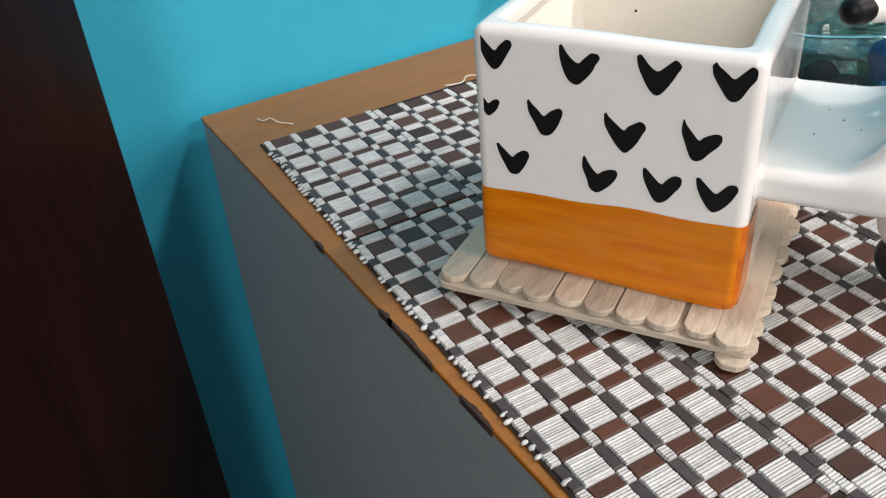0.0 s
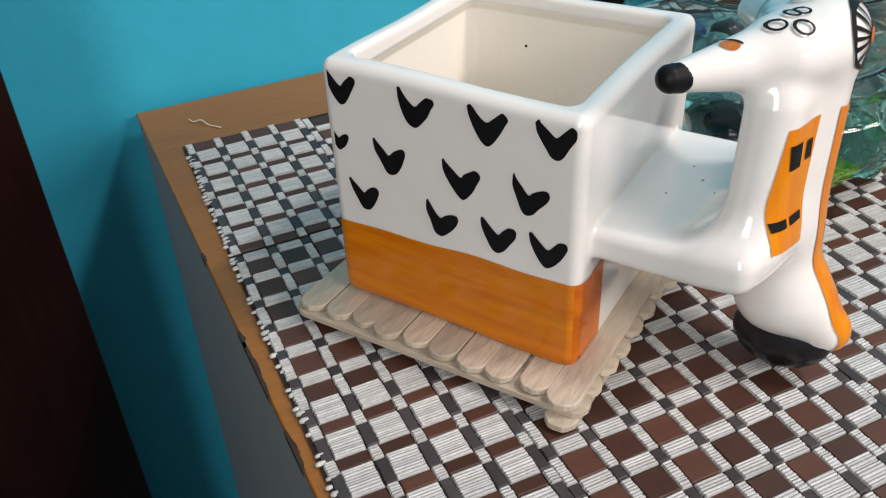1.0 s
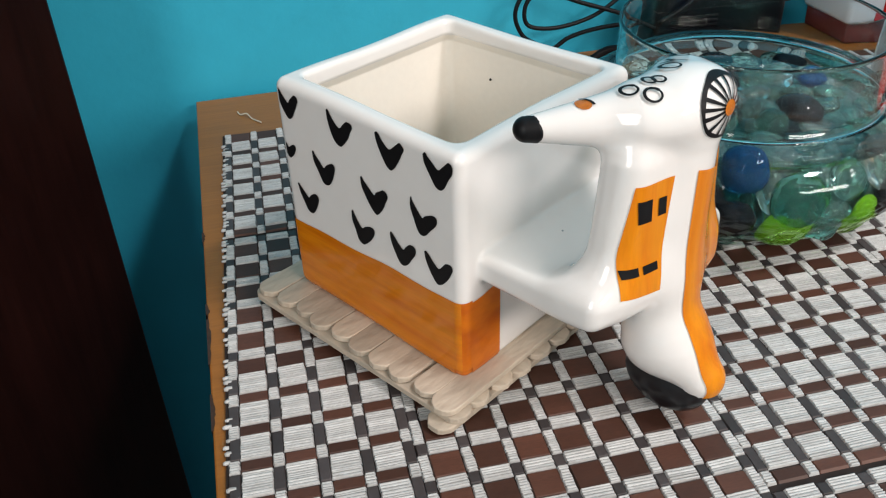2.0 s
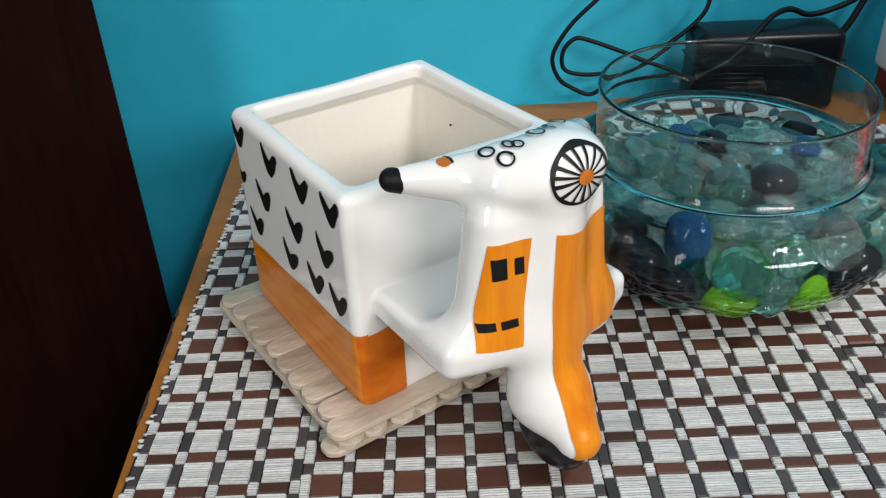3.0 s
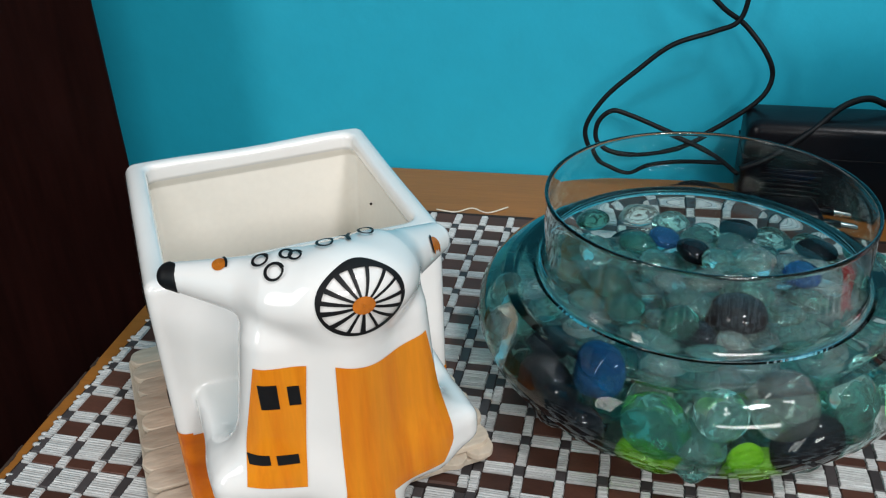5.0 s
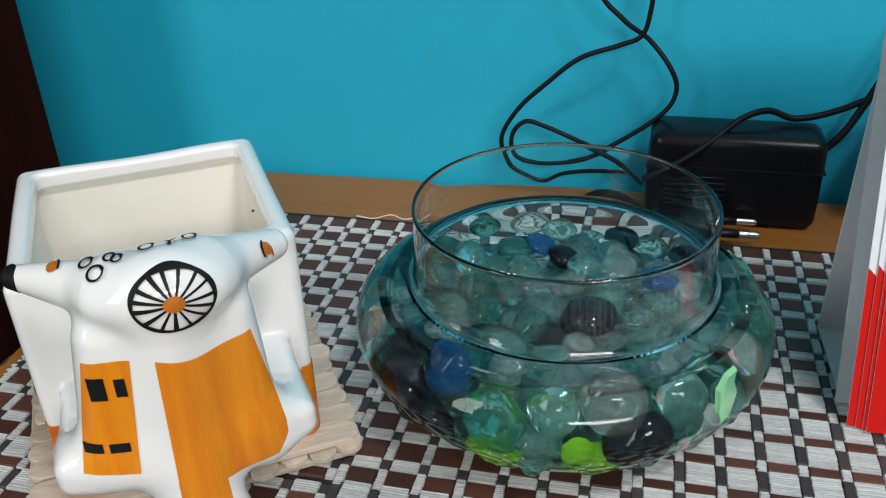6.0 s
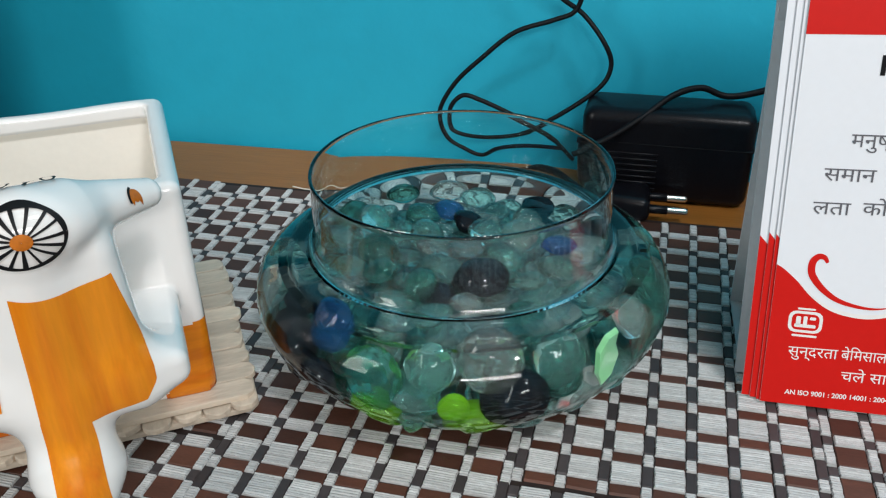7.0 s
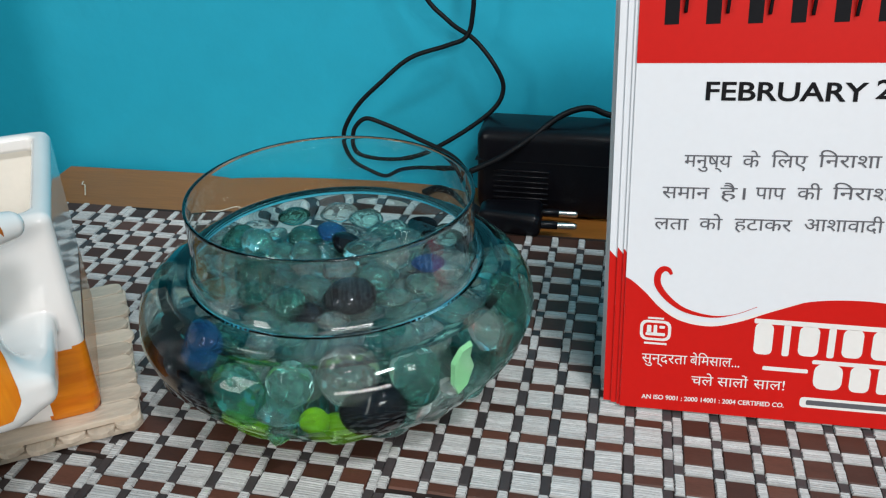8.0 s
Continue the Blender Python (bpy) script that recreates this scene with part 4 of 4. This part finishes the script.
def words(text, x, y, size, mat, parent, name="lettering", stretch=1.0, shear=0.0, bold=0.0, label="", lift=0.0002, width=0.0):
    cu = bpy.data.curves.new(name, "FONT")
    cu.body, cu.size, cu.shear, cu.offset = text, 1.0, shear, bold
    cu.fill_mode = "FRONT"
    tmp = bpy.data.objects.new(name, cu)
    scene.collection.objects.link(tmp)
    me = bpy.data.meshes.new_from_object(tmp.evaluated_get(bpy.context.evaluated_depsgraph_get()))
    scene.collection.objects.unlink(tmp)
    bpy.data.objects.remove(tmp)
    bpy.data.curves.remove(cu)
    xs = [v.co.x for v in me.vertices] or [0, 1]
    sx = width / (max(xs) - min(xs)) if width else size * stretch
    me.transform(FACE @ pose(x, y, lift, 0, 0, 1.5) @ Matrix.Diagonal((sx, size, 1, 1)) @ Matrix.Translation((-min(xs), 0, 0)))
    me.materials.clear()
    me.materials.append(mat)
    me.name = name
    return part(name, me, mat, parent, label)


words("FEBRUARY", 0.0183, 0.1184, 0.0088, M_TEXT, FRONT, bold=0.018, width=0.0515, label="black printed month name")
words("2", 0.0722, 0.1208, 0.0088, M_TEXT, FRONT, bold=0.018, width=0.0050)
for text, x, y, w in (("मनुष्य", 0.0135, 0.0935, 0.0158), ("के", 0.0329, 0.0942, 0.0057), ("िलए", 0.0423, 0.0947, 0.0118), ("िनराशा", 0.0576, 0.0955, 0.0200),
                      ("समान", 0.0070, 0.0818, 0.0160), ("है।", 0.0267, 0.0825, 0.0085), ("पाप", 0.0385, 0.0832, 0.0098), ("की", 0.0522, 0.0838, 0.0080), ("िनराशा", 0.0637, 0.0845, 0.0210),
                      ("लता", 0.0053, 0.0702, 0.0118), ("को", 0.0208, 0.0710, 0.0078), ("हटाकर", 0.0327, 0.0716, 0.0193), ("आशावादी", 0.0561, 0.0728, 0.0258)):
    words(text, x, y + 0.0016, 0.0066, M_GTEXT, FRONT, width=w, label="dark grey printed word")
for text, x, y, w, s in (("सुन्दरता", 0.0052, 0.0182, 0.0165, 0.0056), ("बेिमसाल...", 0.0228, 0.0187, 0.0178, 0.0056), ("चले", 0.0240, 0.0105, 0.0080, 0.0056), ("सालों", 0.0335, 0.0108, 0.0110, 0.0056), ("साल!", 0.0465, 0.0111, 0.0110, 0.0056)):
    words(text, x, y + 0.0010, s, M_WTEXT, FRONT, width=w, label="white printed word")
words("AN ISO 9001 : 2000 14001 : 2004 CERTIFIED CO.", 0.0063, 0.0040, 0.0026, M_WTEXT, FRONT, width=0.0520, bold=0.02)


def white_bar(x0, x1, y0, y1, name="white_bar", mat=M_WTEXT, lift=0.0002):
    bm = bmesh.new()
    r = min(x1 - x0, y1 - y0) * 0.3
    pts = []
    for cx, cy, a0 in ((x1 - r, y0 + r, -90), (x1 - r, y1 - r, 0), (x0 + r, y1 - r, 90), (x0 + r, y0 + r, 180)):
        pts += [(cx + r * math.cos(math.radians(a0 + 30 * k)), cy + r * math.sin(math.radians(a0 + 30 * k))) for k in range(4)]
    bm.free()
    return part(name, flat(pts, lift), mat, FRONT)


# the maker's mark and quality mark as plain shapes
white_bar(0.0045, 0.0158, 0.0284, 0.0365, "quality_mark")
white_bar(0.0056, 0.0147, 0.0294, 0.0355, "quality_mark", M_RED, 0.00024)
white_bar(0.0066, 0.0137, 0.0304, 0.0316, "quality_mark", M_WTEXT, 0.00028)
white_bar(0.0094, 0.0107, 0.0312, 0.0347, "quality_mark", M_WTEXT, 0.00032)
white_bar(0.0070, 0.0086, 0.0312, 0.0345, "quality_mark", M_WTEXT, 0.00028)
white_bar(0.0115, 0.0135, 0.0334, 0.0345, "quality_mark", M_WTEXT, 0.00028)
white_bar(0.0072, 0.0130, 0.0370, 0.0377, "quality_mark", M_WTEXT)
white_bar(0.0062, 0.0145, 0.0268, 0.0276, "quality_mark", M_WTEXT)
white_bar(0.0450, 0.1000, 0.0383, 0.0402, "maker_mark")
for x0, x1, y0 in ((0.0455, 0.0520, 0.0262), (0.0555, 0.0580, 0.0262), (0.0610, 0.0680, 0.0268), (0.0710, 0.0735, 0.0268), (0.0760, 0.0830, 0.0274), (0.0860, 0.0930, 0.0274)):
    white_bar(x0, x1, y0, 0.0385, "maker_mark")
white_bar(0.0494, 0.0654, 0.0200, 0.0216, "maker_mark")
white_bar(0.0665, 0.0960, 0.0240, 0.0256, "maker_mark")
for x0, x1 in ((0.0675, 0.0775), (0.0800, 0.0870), (0.0895, 0.0935)):
    white_bar(x0, x1, 0.0140, 0.0242, "maker_mark")
white_bar(0.0638, 0.1100, 0.0062, 0.0104, "slogan_bar")
white_bar(0.0660, 0.1080, 0.0073, 0.0093, "slogan_bar", M_GTEXT, 0.00026)

# ---- the carton behind the calendar ----
CARTON = root("carton", (0.430, -0.0270, TOP), "white carton with red stripe and lid against the wall", "box")
part("carton_body", smooth_mesh(box(-0.036, 0.040, -0.022, 0.027, 0.0155, 0.074, 0.004, 3), "carton_body", M_PAPER), M_PAPER, CARTON)
part("carton_foot", smooth_mesh(box(-0.033, 0.037, -0.019, 0.025, 0.0, 0.0165, 0.002, 2), "carton_foot", M_MAROON), M_MAROON, CARTON, "dark red foot")
part("carton_lid", smooth_mesh(box(-0.0365, 0.0405, -0.0225, 0.0275, 0.066, 0.0755, 0.003, 2), "carton_lid", M_RED), M_RED, CARTON, "red lid")
part("stripe", box(-0.014, -0.002, -0.0224, -0.0216, 0.0175, 0.066), M_RED, CARTON, "red printed stripe")

# ---- loose threads ----


def thread(points, label):
    me = smooth_mesh(hose(points, 0.0004, 5), "loose_thread", M_FRAY)
    tagged(new("loose_thread", me), label, "thread", "loose threads by the mat")


thread([(0.0225, -0.0235, TOP + 0.0008), (0.0240, -0.0275, TOP + 0.0006), (0.0275, -0.0300, TOP + 0.0018), (0.0300, -0.0345, TOP + 0.0004), (0.0345, -0.0420, TOP + 0.0010)], "short frayed cream thread on the wooden table top")
thread([(0.1150, -0.0560, TOP + 0.003), (0.1250, -0.0560, TOP + 0.002), (0.1330, -0.0490, TOP + 0.0012), (0.1420, -0.0520, TOP + 0.0006), (0.1520, -0.0450, TOP + 0.001)], "frayed cream thread at the edge of the mat")

# ---- the woven mat ----
MAT = root("woven_mat", (0, 0, TOP), "woven placemat of white reeds and dark brown ribbons", "placemat")
PITCH, WIDE, NARROW, ROW = 0.01370, 0.0099, 0.0036, 0.0153
ZONE_STARTS = (0.0, 0.0602, 0.1592, 0.2611, 0.3622, 0.4620)
ROWS_N = 24


def spot(p, q):
    return 0.0135 + p - 0.040 * q, -0.0509 - q - 0.016 * p


# columns: centre, width, zone; every zone begins and ends with a narrow ribbon
columns = []
for zone, (a, b) in enumerate(zip(ZONE_STARTS, ZONE_STARTS[1:])):
    start = a if zone else 0.0024
    count = 4 if zone == 0 else 7
    step = (b - 0.0036 - start) / count
    for i in range(count + 1):
        columns.append((start + i * step, NARROW, zone))
        if i < count:
            columns.append((start + (i + 0.5) * step, step - NARROW - 0.0002, zone))


def reed_mesh(w, length, reeds, rng):
    """Thin reeds side by side, each softly rounded, cut almost even, with a few open grooves."""
    verts, faces = [], []
    cuts = np.cumsum([0] + [rng.uniform(0.75, 1.25) for _ in range(reeds)])
    cuts = cuts / cuts[-1] * length - length / 2
    groove = [0.0006] + [0.0007 if rng.random() < 0.17 else 0.00178 for _ in range(reeds - 1)] + [0.0006]
    for i in range(reeds):
        y0, pitch = cuts[i], cuts[i + 1] - cuts[i]
        base = len(verts)
        top = 0.0020 + rng.uniform(-0.0001, 0.0001)
        prof = [(0.02, groove[i]), (0.22, top - 0.0001), (0.5, top), (0.78, top - 0.0001), (0.98, groove[i + 1])]
        a, b = -w / 2 + rng.uniform(-0.00016, 0.00016), w / 2 + rng.uniform(-0.00016, 0.00016)
        for x, k in ((a, 0.0), (a + 0.0004, 1.0), (b - 0.0004, 1.0), (b, 0.0)):
            for t, h in prof:
                verts.append((x, y0 + t * pitch, 0.0006 + (h - 0.0006) * (0.30 + 0.70 * k)))
        for c in range(3):
            for j in range(4):
                q = base + c * 5 + j
                faces.append((q, q + 1, q + 6, q + 5)[::-1])
    return mesh_of("reeds", verts, faces, M_REED)


def ribbon_mesh(w, length, mat):
    """A flat ribbon, dipping where the reeds cross it."""
    verts, faces = [], []
    for y, h in ((-length / 2, 0.0009), (-length / 2 + 0.0007, 0.0016), (length / 2 - 0.0007, 0.0016), (length / 2, 0.0009)):
        for x, d in ((-w / 2, -0.0006), (-w / 2 + 0.0003, 0.0), (w / 2 - 0.0003, 0.0), (w / 2, -0.0006)):
            verts.append((x, y, h + d))
    for r in range(3):
        for c in range(3):
            a = r * 4 + c
            faces.append((a, a + 1, a + 5, a + 4))
    return mesh_of("ribbon", verts, faces, mat)


LONG, SHORT = 0.0101, 0.0052
shapes = {}
for w in (NARROW, WIDE):
    for length in (LONG, SHORT):
        shapes[w, length, True] = [reed_mesh(w, length - 0.0001, 10 if length == LONG else 5, random.Random(i)) for i in range(7)]
        shapes[w, length, False] = [ribbon_mesh(w, length, M_BROWN if w == WIDE else M_SLATE)]

rest = {True: ([], []), "wide": ([], []), "slim": ([], [])}
rng = random.Random(2)
lone = 0
for p, width, zone in columns:
    w = NARROW if width == NARROW else WIDE
    for k in range(-1, ROWS_N):
        block = (zone + max(k, 0) // 6) % 2 == 0
        q0 = 0.0176 - 0.0051 + k * ROW                    # start of the row's white stretch
        white_len, dark_len = (LONG, SHORT) if block else (SHORT, LONG)
        shift = 0.0 if block else (LONG - SHORT) / 2
        for is_white_row in (True, False):
            if k < 0 and is_white_row:
                continue
            length = white_len if is_white_row else dark_len
            q = q0 + shift + white_len / 2 if is_white_row else q0 + shift + white_len + dark_len / 2
            if k < 0:
                length, q = LONG, q0 + shift + white_len + dark_len - LONG / 2
            reed = is_white_row == (w == WIDE)
            me = rng.choice(shapes[w, length, reed])
            x, y = spot(p, q)
            sx = width / w
            turn = pose(x + rng.uniform(-0.0002, 0.0002), y + rng.uniform(-0.0002, 0.0002), rng.uniform(-0.0001, 0.0001), rng.uniform(-1, 1), rng.uniform(-1, 1), -1.6 + rng.uniform(-1.2, 1.2)) @ Matrix.Diagonal((sx, 1, 1, 1))
            near = 0.0 <= p <= 0.135 and 0.155 <= q <= 0.262
            if near and lone < 300:
                lone += 1
                ob = part("reed_tuft" if reed else "ribbon_square", me, None, MAT)
                ob.matrix_basis = turn
            else:
                vs, fs = rest[True if reed else ("wide" if w == WIDE else "slim")]
                base = len(vs)
                vs.extend(turn @ v.co for v in me.vertices)
                fs.extend(tuple(base + i for i in f.vertices) for f in me.polygons)
for key, mat, name in ((True, M_REED, "reed_weave"), ("wide", M_BROWN, "ribbon_weave"), ("slim", M_SLATE, "slim_ribbon_weave")):
    ob = part(name, mesh_of(name, *rest[key], mat), mat, MAT)
    ob["kind"] = "stuff"

# backing, and the frayed reed ends along the two free edges
corners = [spot(-0.0004, 0.0016), spot(0.4605, 0.0016), spot(0.4605, 0.3795), spot(-0.0004, 0.3795)]
bm = bmesh.new()
f = bm.faces.new([bm.verts.new((x, y, 0.0003)) for x, y in corners])
up = bmesh.ops.extrude_face_region(bm, geom=[f])
bmesh.ops.translate(bm, verts=[g for g in up["geom"] if isinstance(g, bmesh.types.BMVert)], vec=(0, 0, 0.0005))
bmesh.ops.recalc_face_normals(bm, faces=bm.faces[:])
part("backing", bm, M_BASE, MAT)
verts, faces = [], []
for k in range(ROWS_N * 5):
    q = 0.0125 + k * ROW / 5 + rng.uniform(-0.0006, 0.0006)
    if rng.random() < 0.30:
        continue
    x, y = spot(rng.uniform(-0.0014, -0.0002), q)
    s, e = rng.uniform(0.0006, 0.0011), rng.uniform(0.0018, 0.0032)
    base = len(verts)
    for dx, ring in ((0, 0.6), (e * 0.4, 1.0), (e, 0.8)):
        for a in range(6):
            verts.append((x + dx, y + s * ring * math.cos(a * math.pi / 3), 0.0011 + s * ring * math.sin(a * math.pi / 3)))
    for r in range(2):
        for a in range(6):
            faces.append((base + r * 6 + a, base + r * 6 + (a + 1) % 6, base + r * 6 + 6 + (a + 1) % 6, base + r * 6 + 6 + a)[::-1])
    faces.append(tuple(base + a for a in range(6)))
part("frayed_edge", mesh_of("frayed_edge", verts, faces, M_REED, True), M_REED, MAT)["kind"] = "stuff"
